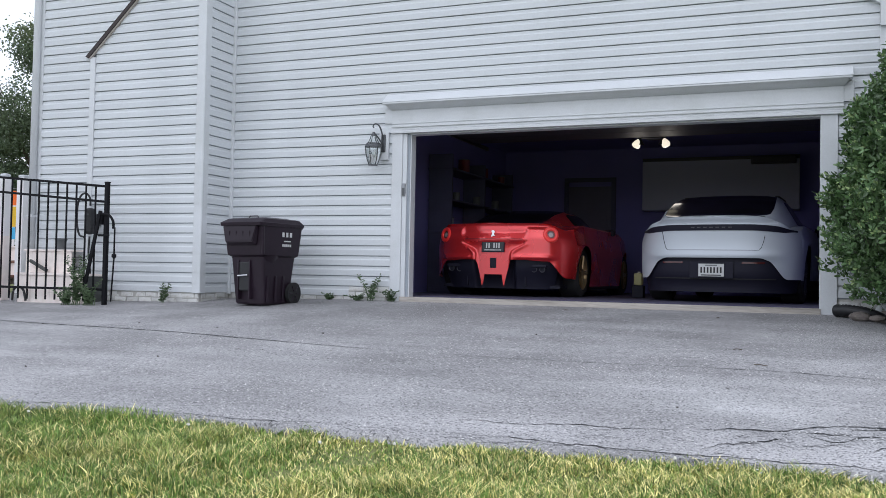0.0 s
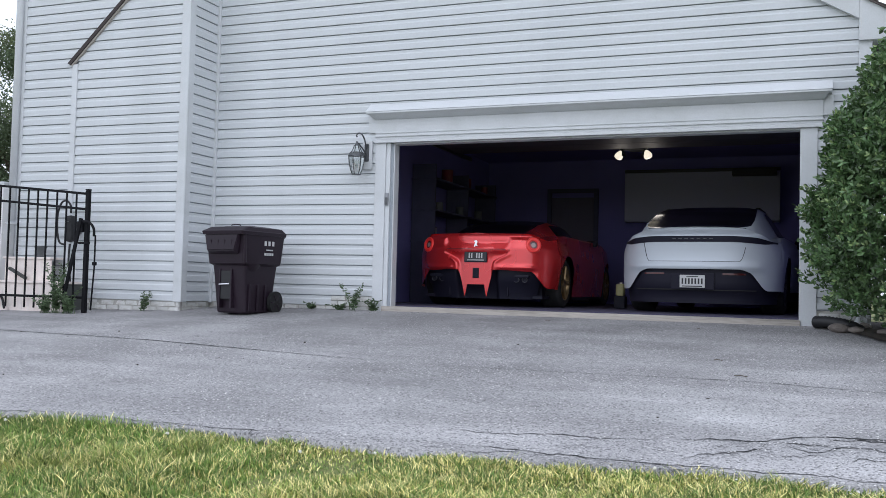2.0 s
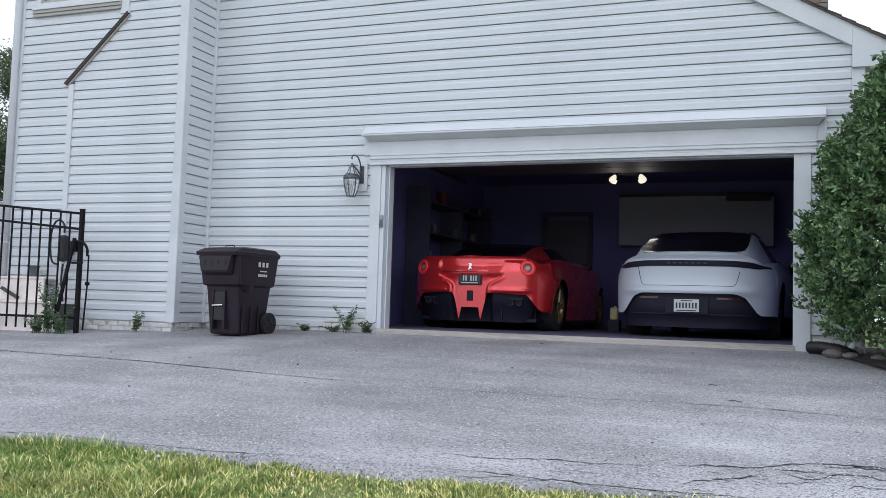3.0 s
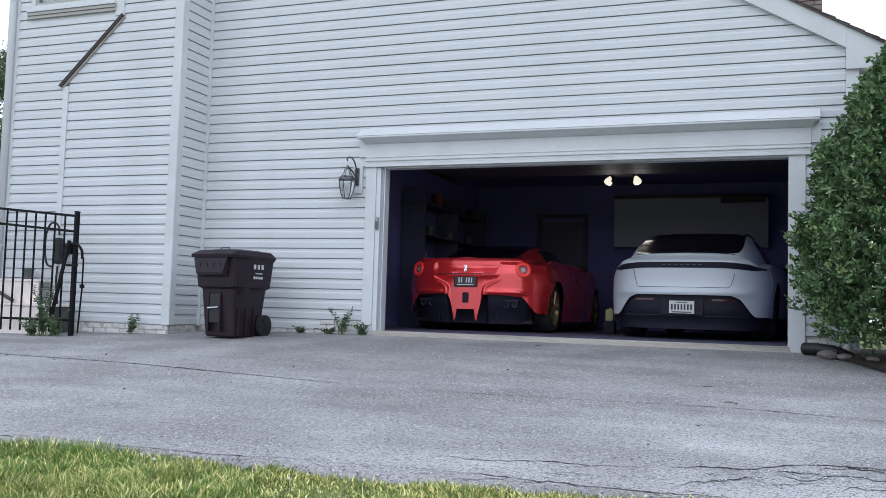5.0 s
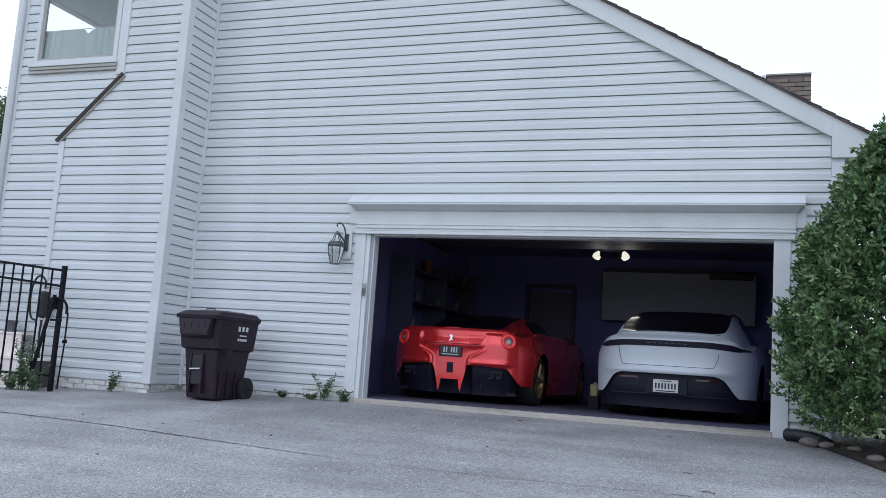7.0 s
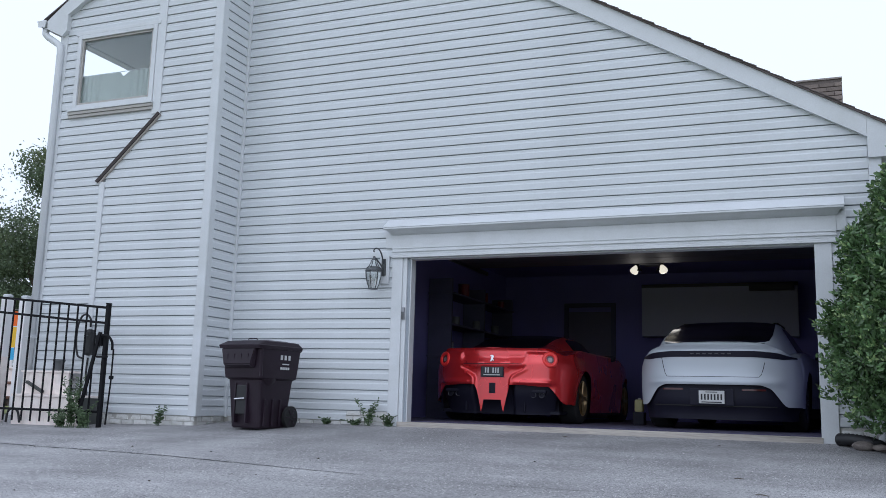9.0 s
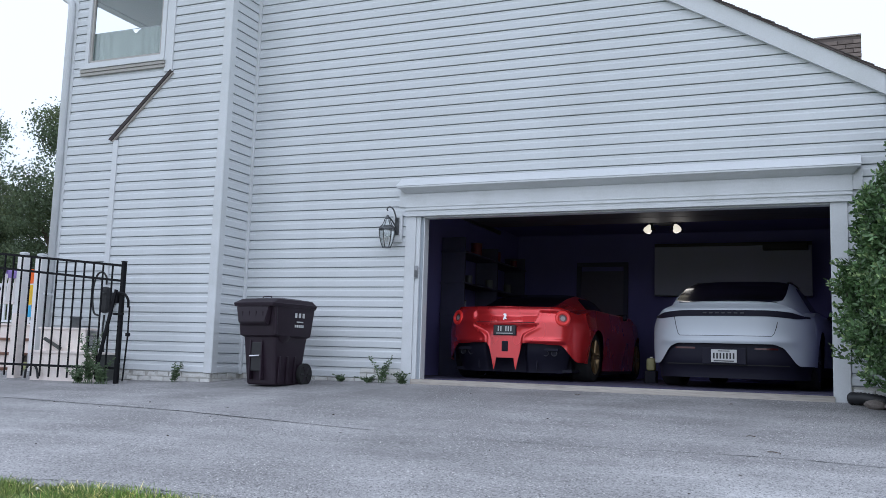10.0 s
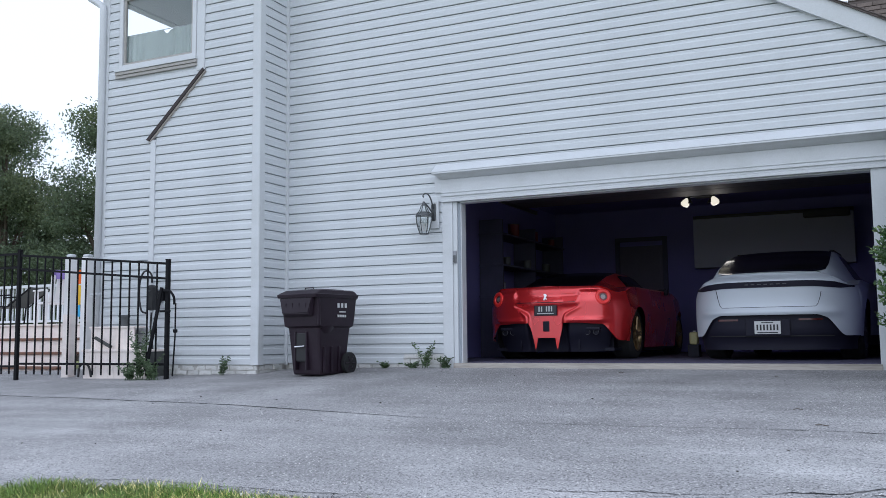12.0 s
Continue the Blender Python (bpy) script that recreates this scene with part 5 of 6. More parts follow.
# ---- things outside ----
def wheeled_bin():
    b = thing("wheeled_bin", pose(-1.68, -0.80, ground_z(-1.7, -0.8) + 0.006, 0, 0, -9) @ Matrix.Diagonal((0.94, 0.95, 1.055, 1)), "dark brown plastic wheeled refuse bin with lid shut", "bin")
    bm = bmesh.new()
    prof = [(0.0, 0.235, -0.245, 0.25), (0.02, 0.25, -0.26, 0.26), (0.50, 0.278, -0.312, 0.32), (0.56, 0.283, -0.320, 0.33), (0.585, 0.318, -0.365, 0.365), (0.66, 0.325, -0.375, 0.375), (0.93, 0.345, -0.40, 0.40), (0.935, 0.33, -0.385, 0.385)]

    def rim(z, w, y0, y1, r=0.035, n=4):
        out = []
        for cx, cy, a0 in ((w - r, y0 + r, -90), (w - r, y1 - r, 0), (-w + r, y1 - r, 90), (-w + r, y0 + r, 180)):
            out += [(cx + r * math.cos(radians(a0 + 90 * k / n)), cy + r * math.sin(radians(a0 + 90 * k / n)), z) for k in range(n + 1)]
        return out

    def loft(bm, rows, cap=True):
        rings = [[bm.verts.new(p) for p in row] for row in rows]
        for u, v in zip(rings, rings[1:]):
            for k in range(len(u)):
                bm.faces.new((u[k], u[(k + 1) % len(u)], v[(k + 1) % len(u)], v[k]))
        if cap:
            bm.faces.new(rings[0])
            bm.faces.new(rings[-1])
        return bm

    loft(bm, [rim(*p) for p in prof])
    part("body", bm, BINPLASTIC, b)
    lid = part("lid", loft(bmesh.new(), [rim(0.925, 0.360, -0.455, 0.41, 0.03), rim(0.962, 0.368, -0.464, 0.418, 0.03), rim(0.968, 0.360, -0.456, 0.41, 0.03), rim(1.012, 0.335, -0.36, 0.37, 0.05), rim(1.022, 0.30, -0.31, 0.33, 0.05), rim(1.016, 0.28, -0.28, 0.30, 0.05), rim(1.034, 0.22, -0.20, 0.26, 0.06)]), BINPLASTIC, b)
    part("lid_grip", tubed([(-0.08, -0.20, 1.03), (-0.07, -0.20, 1.05), (0.07, -0.20, 1.05), (0.08, -0.20, 1.03)], 0.008, 6), BINPLASTIC, lid)
    part("vent_knob", disc(bmesh.new(), (-0.30, -0.10, 0.985), 0.014, 0.03, "z", 10), BINPLASTIC, lid)
    # hooded front with a catch bar in a hollow
    hood = [(-0.325, -0.400, 0.930), (0.285, -0.400, 0.930), (0.235, -0.385, 0.690), (-0.275, -0.385, 0.690)]
    front = [(-0.320, -0.448, 0.925), (0.275, -0.448, 0.925), (0.215, -0.462, 0.735), (-0.255, -0.462, 0.735)]
    bm = bmesh.new()
    inner, outer = [bm.verts.new(p) for p in hood], [bm.verts.new(p) for p in front]
    bm.faces.new(outer)
    bm.faces.new(inner[::-1])
    for i in range(4):
        bm.faces.new((inner[i], inner[(i + 1) % 4], outer[(i + 1) % 4], outer[i]))
    bmesh.ops.bevel(bm, geom=list(bm.edges), offset=0.010, segments=2, affect="EDGES")
    part("hood", bm, BINPLASTIC, b)
    for k in range(4):
        part("hood_rib", boxed(-0.005, -0.006, -0.06, 0.005, 0.006, 0.06, 0.003), BINPLASTIC, b).matrix_basis = pose(-0.19 + 0.12 * k, -0.452, 0.80, 4)
    part("hollow", boxed(-0.13, -0.322, 0.16, 0.05, -0.298, 0.50, 0.012), BLACKPLASTIC, b)
    part("catch_bar", tubed([(-0.13, -0.345, 0.335), (0.05, -0.345, 0.345)], 0.011, 8), CHROME, b, "bright metal catch bar")
    for xx in (-0.14, 0.06):
        part("rib", boxed(xx - 0.012, -0.332, 0.06, xx + 0.012, -0.262, 0.52, 0.006), BINPLASTIC, b)
    for yy in (-0.20, -0.05, 0.10):
        part("rib", boxed(0.262, yy - 0.016, 0.03, 0.285, yy + 0.016, 0.34, 0.007), BINPLASTIC, b)
    bm = bmesh.new()
    patch(bm, lambda u, v: (0.29 + 0.035 * v * math.sin(math.pi * u), -0.30 + 0.30 * u, 0.585 - 0.09 * (1 - v) * math.sin(math.pi * u)), 10, 4)
    part("finger_grip", bm, BINPLASTIC, b, smooth=True)
    part("corner_rib", tubed([(0.325, -0.36, 0.60), (0.345, -0.395, 0.92)], 0.022, 8), BINPLASTIC, b)
    part("handle", tubed([(-0.28, 0.40, 0.90), (-0.28, 0.47, 0.94), (0.28, 0.47, 0.94), (0.28, 0.40, 0.90)], 0.018, 8), BINPLASTIC, b)
    part("axle", tubed([(-0.30, 0.27, 0.13), (0.30, 0.27, 0.13)], 0.012, 8), ALLOY, b)
    for s in (-1, 1):
        w = part("wheel", disc(bmesh.new(), (s * 0.275, 0.27, 0.132), 0.132, s * 0.055, "x", 28), TYRE, b)
        for k in range(6):
            a = math.pi * k / 3
            part("wheel_spoke", tubed([(s * 0.334, 0.27 + 0.03 * math.cos(a), 0.132 + 0.03 * math.sin(a)), (s * 0.334, 0.27 + 0.105 * math.cos(a), 0.132 + 0.105 * math.sin(a))], 0.008, 5), BINPLASTIC, w)
    white = PLATEWHITE
    for k, ww in enumerate((0.040, 0.040, 0.040)):
        part("label_mark", boxed(0.345, -0.02 + 0.075 * k, 0.805, 0.3515, -0.02 + 0.075 * k + ww, 0.86), white, b, "white printed mark")
    part("label_bar", boxed(0.342, 0.02, 0.748, 0.3485, 0.15, 0.762), white, b, "white printed bar")
    for k in range(5):
        part("label_bar", boxed(0.337, -0.01 + 0.037 * k, 0.690, 0.3455, -0.01 + 0.037 * k + 0.024, 0.720), white, b, "white printed bar")
    return b


wheeled_bin()


def wall_lantern():
    o = thing("wall_lantern", pose(-0.44, -0.02, 1.93), "weathered metal wall lantern with bowed clear glass", "wall lamp")
    part("mounting_block", boxed(0.0, -0.03, -0.17, 0.135, 0.0, 0.20, 0.006), TRIM, o, "white mounting block")
    part("backplate", boxed(0.035, -0.045, -0.07, 0.095, -0.031, 0.16, 0.012), BRASS, o)
    part("scroll_arm", tubed(eased([(0.065, -0.05, 0.10), (0.062, -0.10, 0.20), (0.045, -0.14, 0.265), (0.01, -0.155, 0.285), (-0.02, -0.155, 0.275), (-0.03, -0.155, 0.252), (-0.018, -0.155, 0.238)]), 0.010, 8), BRASS, o, smooth=True)
    part("arm", tubed([(0.065, -0.045, 0.02), (0.03, -0.10, 0.10), (0.0, -0.155, 0.155)], 0.010, 8), BRASS, o)
    cx, cy = -0.02, -0.155
    rows = [(0.014, 0.18), (0.020, 0.15), (0.038, 0.124)]
    bm = bmesh.new()
    patch(bm, lambda u, v: (cx + rows[round(v * 2)][0] * math.cos(2 * math.pi * u), cy + rows[round(v * 2)][0] * math.sin(2 * math.pi * u), rows[round(v * 2)][1]), 16, 2)
    part("cap", bm, BRASS, o, smooth=True)
    part("collar", disc(bmesh.new(), (cx, cy, -0.012), 0.112, 0.024, "z", 18, 0.104), BRASS, o)
    for k in range(6):
        a = 2 * math.pi * (k + 0.5) / 6
        a2 = a + 2 * math.pi / 6
        at = lambda r, z: (cx + r * math.cos(a), cy + r * math.sin(a), z)
        part("rib", tubed([at(0.034, 0.128), at(0.044, 0.09), at(0.066, 0.045), at(0.10, 0.012)], 0.0055, 6), BRASS, o)
        part("rib", tubed([at(0.104, -0.012), at(0.098, -0.09), at(0.078, -0.18), at(0.052, -0.245)], 0.0055, 6), BRASS, o)
        for zr in ([(0.102, -0.014), (0.096, -0.09), (0.076, -0.18), (0.050, -0.243)], [(0.033, 0.126), (0.043, 0.088), (0.065, 0.044), (0.098, 0.013)]):
            bm = bmesh.new()
            patch(bm, lambda u, v: (cx + zr[round(v * 3)][0] * ((1 - u) * math.cos(a) + u * math.cos(a2)), cy + zr[round(v * 3)][0] * ((1 - u) * math.sin(a) + u * math.sin(a2)), zr[round(v * 3)][1]), 1, 3)
            part("pane", bm, GLASS, o).visible_shadow = False
    part("foot", disc(bmesh.new(), (cx, cy, -0.256), 0.06, 0.012, "z", 16), BRASS, o)
    for k in range(3):
        a = 2 * math.pi * k / 3
        c = part("candle", disc(bmesh.new(), (cx + 0.035 * math.cos(a), cy + 0.035 * math.sin(a), -0.21), 0.011, 0.10, "z", 10), CHAIRWHITE, o)
        part("bulb", tubed([(cx + 0.035 * math.cos(a), cy + 0.035 * math.sin(a), -0.11), (cx + 0.035 * math.cos(a), cy + 0.035 * math.sin(a), -0.085), (cx + 0.035 * math.cos(a), cy + 0.035 * math.sin(a), -0.05)], [0.008, 0.012, 0.002], 8), GLASS, c)
    return o


wall_lantern()

# ---- gate and fence ----
GY = -1.2


def fence_panel(name, label, x0, x1, z_low, z_top0, z_top1, post_at):
    f = thing(name, Matrix(), label, "gate" if "gate" in name else "fence")
    n = round((x1 - x0) / 0.166)
    top = lambda x: z_top0 + (z_top1 - z_top0) * (x - x0) / (x1 - x0)
    for drop in (0.0, 0.205):
        bm = bmesh.new()
        prism(bm, [(x0, top(x0) - drop), (x1, top(x1) - drop), (x1, top(x1) - drop - 0.032), (x0, top(x0) - drop - 0.032)], GY - 0.016, GY + 0.016)
        part("rail", bm, BLACKMETAL, f)
    part("rail", boxed(x0, GY - 0.016, z_low, x1, GY + 0.016, z_low + 0.032, 0.003), BLACKMETAL, f)
    for k in range(1, n):
        x = x0 + (x1 - x0) * k / n
        part("picket", boxed(x - 0.009, GY - 0.009, -0.16, x + 0.009, GY + 0.009, top(x) - 0.01), BLACKMETAL, f)
    for px in post_at:
        p = part("post", boxed(px - 0.026, GY - 0.026, ground_z(px, GY) - 0.1, px + 0.026, GY + 0.026, top(px) + 0.03, 0.004), BLACKMETAL, f)
        part("post_cap", boxed(px - 0.030, GY - 0.030, top(px) + 0.031, px + 0.030, GY + 0.030, top(px) + 0.047, 0.006), BLACKMETAL, p)
    return f


gate = fence_panel("metal_gate", "black metal picket gate with double top rail, shut", -6.72, -3.90, -0.02, 1.63, 1.385, [-3.87])
fence_panel("metal_fence", "black metal picket fence beside the gate", -10.2, -6.75, -0.06, 1.66, 1.66, [-6.76, -9.2])
part("diagonal_brace", boxed(-0.022, -0.014, 0, 0.022, 0.014, 1.16, 0.003), BLACKMETAL, gate).matrix_basis = pose(-4.19, GY - 0.05, -0.09, 0, 13, 0)
part("latch_box", boxed(-4.0, GY - 0.05, 0.86, -3.91, GY + 0.02, 1.0, 0.01), BLACKMETAL, gate)
part("latch_arm", tubed(eased([(-3.88, GY - 0.07, 1.0), (-3.76, GY - 0.08, 0.98), (-3.69, GY - 0.08, 0.90), (-3.68, GY - 0.08, 0.80)]), 0.017, 8), BLACKMETAL, gate)
part("drop_rod", tubed([(-3.675, GY - 0.06, 0.82), (-3.675, GY - 0.06, 0.40), (-3.71, GY - 0.06, -0.16)], 0.011, 8), BLACKMETAL, gate)
part("drop_rod_knuckle", boxed(-3.70, GY - 0.085, 0.42, -3.65, GY - 0.035, 0.47, 0.015), BLACKMETAL, gate)
part("latch_plate", boxed(-3.96, GY - 0.06, 0.70, -3.78, GY - 0.035, 0.73, 0.004), BLACKMETAL, gate)

charger = thing("cable_reel_box", pose(-4.50, YW - 0.17, 0.93), "black charger box with a looped cable hung by the gate", "charger")
part("box", boxed(-0.058, -0.05, -0.185, 0.058, 0.05, 0.185, 0.042), BLACKPLASTIC, charger)
part("badge", boxed(-0.03, -0.065, 0.09, 0.03, -0.061, 0.10), GREYPOT, charger)
part("bracket", boxed(-0.06, 0.061, -0.06, 0.06, 0.15, 0.10, 0.005), GREYPOT, charger)
part("cable", tubed(eased([(0.0, 0, 0.215), (-0.0, -0.01, 0.32), (-0.06, -0.02, 0.385), (-0.15, -0.02, 0.36), (-0.21, -0.02, 0.22), (-0.215, -0.02, 0.0), (-0.17, -0.02, -0.18), (-0.09, -0.01, -0.22)]), 0.014, 8), BLACKPLASTIC, charger, smooth=True)
part("cable", tubed(eased([(0.0, 0, -0.21), (-0.01, 0.0, -0.45), (0.03, 0.0, -0.7), (0.06, 0.0, -0.95), (0.12, 0.0, -1.08)]), 0.014, 8), BLACKPLASTIC, charger, smooth=True)
part("hose_stub", tubed(eased([(-1.05, -0.32, -1.12), (-1.03, -0.32, -0.98), (-0.95, -0.32, -0.93), (-0.85, -0.32, -0.97), (-0.80, -0.32, -1.12)]), 0.016, 8), BLACKPLASTIC, charger, smooth=True)

# ---- deck, steps and things behind the gate ----
pl = thing("planter_box_steps", pose(0, 0, 0), "pale stepped plank boxes against the wing wall", "planter box")
for k in range(10):
    part("plank", boxed(-5.52 + 0.118 * k, -1.09, -0.25, -5.52 + 0.118 * k + 0.115, -1.06, 0.165, 0.004), PVC, pl)
part("top_board", boxed(-5.55, -1.11, 0.166, -4.32, -0.70, 0.20, 0.006), PVC, pl)
# shade on this end is put in by the dark sling material
part("end_board", boxed(-4.355, -1.058, -0.25, -4.335, -0.72, 0.165, 0.004), SLING, pl, "dark shadowed end board")
for k in range(7):
    part("plank", boxed(-5.55 + 0.118 * k, -0.93, 0.201, -5.55 + 0.118 * k + 0.115, -0.90, 0.50, 0.004), PVC, pl)
part("top_board", boxed(-5.58, -0.95, 0.501, -4.70, -0.70, 0.53, 0.006), PVC, pl)
part("loose_slat", boxed(-0.17, -0.02, -0.02, 0.17, 0.02, 0.02, 0.004), SLING, pl).matrix_basis = pose(-5.26, -0.98, 0.30, 0, 24, 0)
pot = thing("flower_pot", pose(-5.01, -0.83, 0.531) @ Matrix.Scale(0.88, 4), "empty grey plastic flower pot on the planter box", "pot")
bm = bmesh.new()
disc(bm, (0, 0, 0), 0.062, 0.155, "z", 20, 0.088)
disc(bm, (0, 0, 0.15), 0.096, 0.03, "z", 20, 0.096)
part("body", bm, GREYPOT, pot)

stairs = thing("deck_stairs", Matrix(), "pale deck with broad stairs and brown treads", "stairs")
for i in range(3):
    z = -0.33 + 0.25 * i
    part("riser", boxed(-14.5, 0.50 + 0.30 * i, z - 0.2, -7.80, 0.54 + 0.30 * i, z + 0.17, 0.004), PVC, stairs)
    part("tread", boxed(-14.5, 0.46 + 0.30 * i, z + 0.171, -7.80, 0.84 + 0.30 * i, z + 0.215, 0.008), TREAD, stairs)
part("riser", boxed(-14.5, 1.40, 0.30, -7.15, 1.44, 0.61, 0.004), PVC, stairs)
for k in range(16):
    part("deck_board", boxed(-14.5, 1.36 + 0.145 * k, 0.612, -7.15, 1.36 + 0.145 * k + 0.14, 0.645, 0.004), PVC, stairs)
for i, (px, py, zb, zt, w) in enumerate(((-6.08, -0.85, -0.3, 1.58, 0.062), (-7.70, 1.0, -0.2, 1.80, 0.075))):
    p = thing("white_post", pose(px, py, 0), "white square post with a rounded cap", "post", "white posts")
    part("shaft", boxed(-w, -w, zb, w, w, zt, 0.01), CHAIRWHITE, p)
    part("cap", boxed(-w * 0.9, -w * 0.9, zt + 0.001, w * 0.9, w * 0.9, zt + 0.05, 0.03), TRIM, p)
part("lower_sleeve", boxed(-6.08 - 0.070, -0.85 - 0.070, -0.32, -6.08 + 0.070, -0.85 + 0.070, 0.72, 0.006), PVC, stairs)
rail = thing("deck_rail", Matrix(), "white deck railing with close balusters", "railing")
part("top_rail", boxed(-14.5, 3.62, 1.52, -6.9, 3.72, 1.58, 0.008), TRIM, rail)
part("bottom_rail", boxed(-14.5, 3.64, 0.74, -6.9, 3.70, 0.79, 0.008), TRIM, rail)
for k in range(52):
    part("baluster", boxed(-14.45 + 0.145 * k, 3.65, 0.791, -14.45 + 0.145 * k + 0.05, 3.69, 1.519), TRIM, rail)

towels = thing("hanging_towels", pose(-8.44, 1.42, 0.646), "bright striped pool towels hung over a stand", "towel")
part("stand", tubed([(-0.02, 0, 0.0), (-0.02, 0, 1.02), (0.42, 0, 1.02), (0.42, 0, 0.0)], 0.014, 8), TRIM, towels)
for i, (nm, x0, z0, z1) in enumerate((("orange", 0.02, 0.72, 0.98), ("yellow", 0.03, 0.34, 0.70), ("blue", 0.02, 0.12, 0.33), ("orange", 0.29, 0.66, 0.86), ("blue", 0.29, 0.28, 0.62))):
    bm = bmesh.new()
    patch(bm, lambda u, v: (x0 + 0.14 * u, -0.02 - 0.004 * i + 0.012 * math.sin(14 * u + 3 * v), z0 + (z1 - z0) * v), 12, 4)
    part("towel_fold", bm, CLOTHS[nm], towels, nm + " towel cloth", smooth=True)

chair = thing("resin_chair", pose(-9.56, 2.0, 0.646, 0, 0, -112) @ Matrix.Scale(1.10, 4), "white resin lawn chair with slatted back on the deck", "chair")
part("seat", boxed(-0.25, -0.25, 0.36, 0.25, 0.25, 0.40, 0.02), CHAIRWHITE, chair)
for k in range(5):
    bm = bmesh.new()
    box(bm, -0.036, -0.015, 0.0, 0.036, 0.015, 0.52 - 0.03 * abs(k - 2), 0.012)
    part("back_slat", bm, CHAIRWHITE, chair).matrix_basis = pose(-0.19 + 0.095 * k, 0.25, 0.40, -14, 0, 0)
for sx in (-1, 1):
    part("armrest", boxed(sx * 0.29 - 0.04, -0.27, 0.58, sx * 0.29 + 0.04, 0.26, 0.61, 0.012), CHAIRWHITE, chair)
    for sy in (-1, 1):
        part("leg", boxed(sx * 0.27 - 0.03, sy * 0.23 - 0.03, 0.0, sx * 0.27 + 0.03, sy * 0.23 + 0.03, 0.58 if sy < 0 else 0.60, 0.01), CHAIRWHITE, chair)
drape = thing("draped_towel", pose(-9.56, 2.0, 0.646, 0, 0, -112) @ Matrix.Scale(1.10, 4), "purple towel draped over the chair back", "towel")
bm = bmesh.new()
patch(bm, lambda u, v: (-0.17 + 0.34 * u, 0.36 + 0.06 * math.cos(math.pi * v) + 0.012 * math.sin(11 * u), 0.94 - 0.16 * abs(2 * v - 1) ** 1.5), 12, 8)
part("cloth", bm, CLOTHS["purple"], drape, smooth=True)
lounge = thing("sling_lounger", pose(-11.1, 2.03, 0.646, 0, 0, 12), "dark sling patio lounger with black frame", "lounger")
part("seat", boxed(-0.75, -0.30, 0.36, 0.35, 0.30, 0.39, 0.012), SLING, lounge)
part("backrest", boxed(0.0, -0.30, 0.0, 0.62, 0.30, 0.03, 0.012), SLING, lounge).matrix_basis = pose(0.35, 0, 0.38, 0, -34, 0)
for sy in (-0.31, 0.31):
    part("side_rail", tubed([(-0.78, sy, 0.37), (0.36, sy, 0.37), (0.88, sy, 0.74)], 0.016, 8), BLACKMETAL, lounge)
    part("armrest", tubed([(-0.25, sy, 0.37), (-0.22, sy, 0.58), (0.45, sy, 0.60)], 0.016, 8), BLACKMETAL, lounge)
    for sx in (-0.7, 0.3):
        part("leg", tubed([(sx, sy, 0.37), (sx - 0.04, sy, 0.0)], 0.016, 8), BLACKMETAL, lounge)

# ---- plants ----
def weed(x, y, height, spread, stems, seed, label):
    r = np.random.default_rng(seed)
    z = ground_z(x, y)
    w = thing("weed", pose(x, y, z), label, "weed", "weeds along the wall")
    places, ways, sizes = [], [], []
    for i in range(stems):
        tip = np.array([r.normal(0, spread), r.normal(0, spread * 0.5) - 0.03, height * r.uniform(0.5, 1.0)])
        mid = tip * [0.4, 0.4, 0.55]
        part("stem", tubed([(0.02 * i - 0.01 * stems, 0, -0.01), tuple(mid), tuple(tip)], [0.005, 0.004, 0.002], 5), WEED, w)
        for t in np.linspace(0.12, 1, int(9 + 26 * height)):
            p = mid * (t / 0.5) if t < 0.5 else mid + (tip - mid) * (t - 0.5) * 2
            for _ in range(2):
                places.append(p)
                ways.append(np.array([r.normal(), r.normal(), r.uniform(-0.1, 0.7)]))
                sizes.append(r.uniform(0.035, 0.070) * (1.15 - 0.5 * t))
    ob = new("foliage", leaf_mesh("foliage", WEED, np.array(places), np.array(ways), np.array(sizes), 0.42))
    ob.parent = w


weed(-4.28, -1.27, 0.80, 0.14, 8, 11, "tall leafy weeds growing through the gate foot")
weed(-4.05, -1.28, 0.36, 0.16, 12, 12, "low leafy weeds at the gate post")
weed(-4.45, -1.27, 0.26, 0.14, 10, 13, "low spreading weeds under the gate")
weed(-3.25, -0.80, 0.30, 0.07, 4, 14, "small weed at the brick foundation")
weed(-0.48, -0.12, 0.42, 0.10, 4, 15, "upright weed at the brick foundation")
weed(-0.66, -0.10, 0.10, 0.08, 4, 16, "low weed tuft at the foundation")
weed(-0.19, -0.09, 0.17, 0.07, 5, 17, "small weed beside the door casing")
weed(-1.08, -0.10, 0.09, 0.09, 4, 18, "low weed tuft behind the bin")


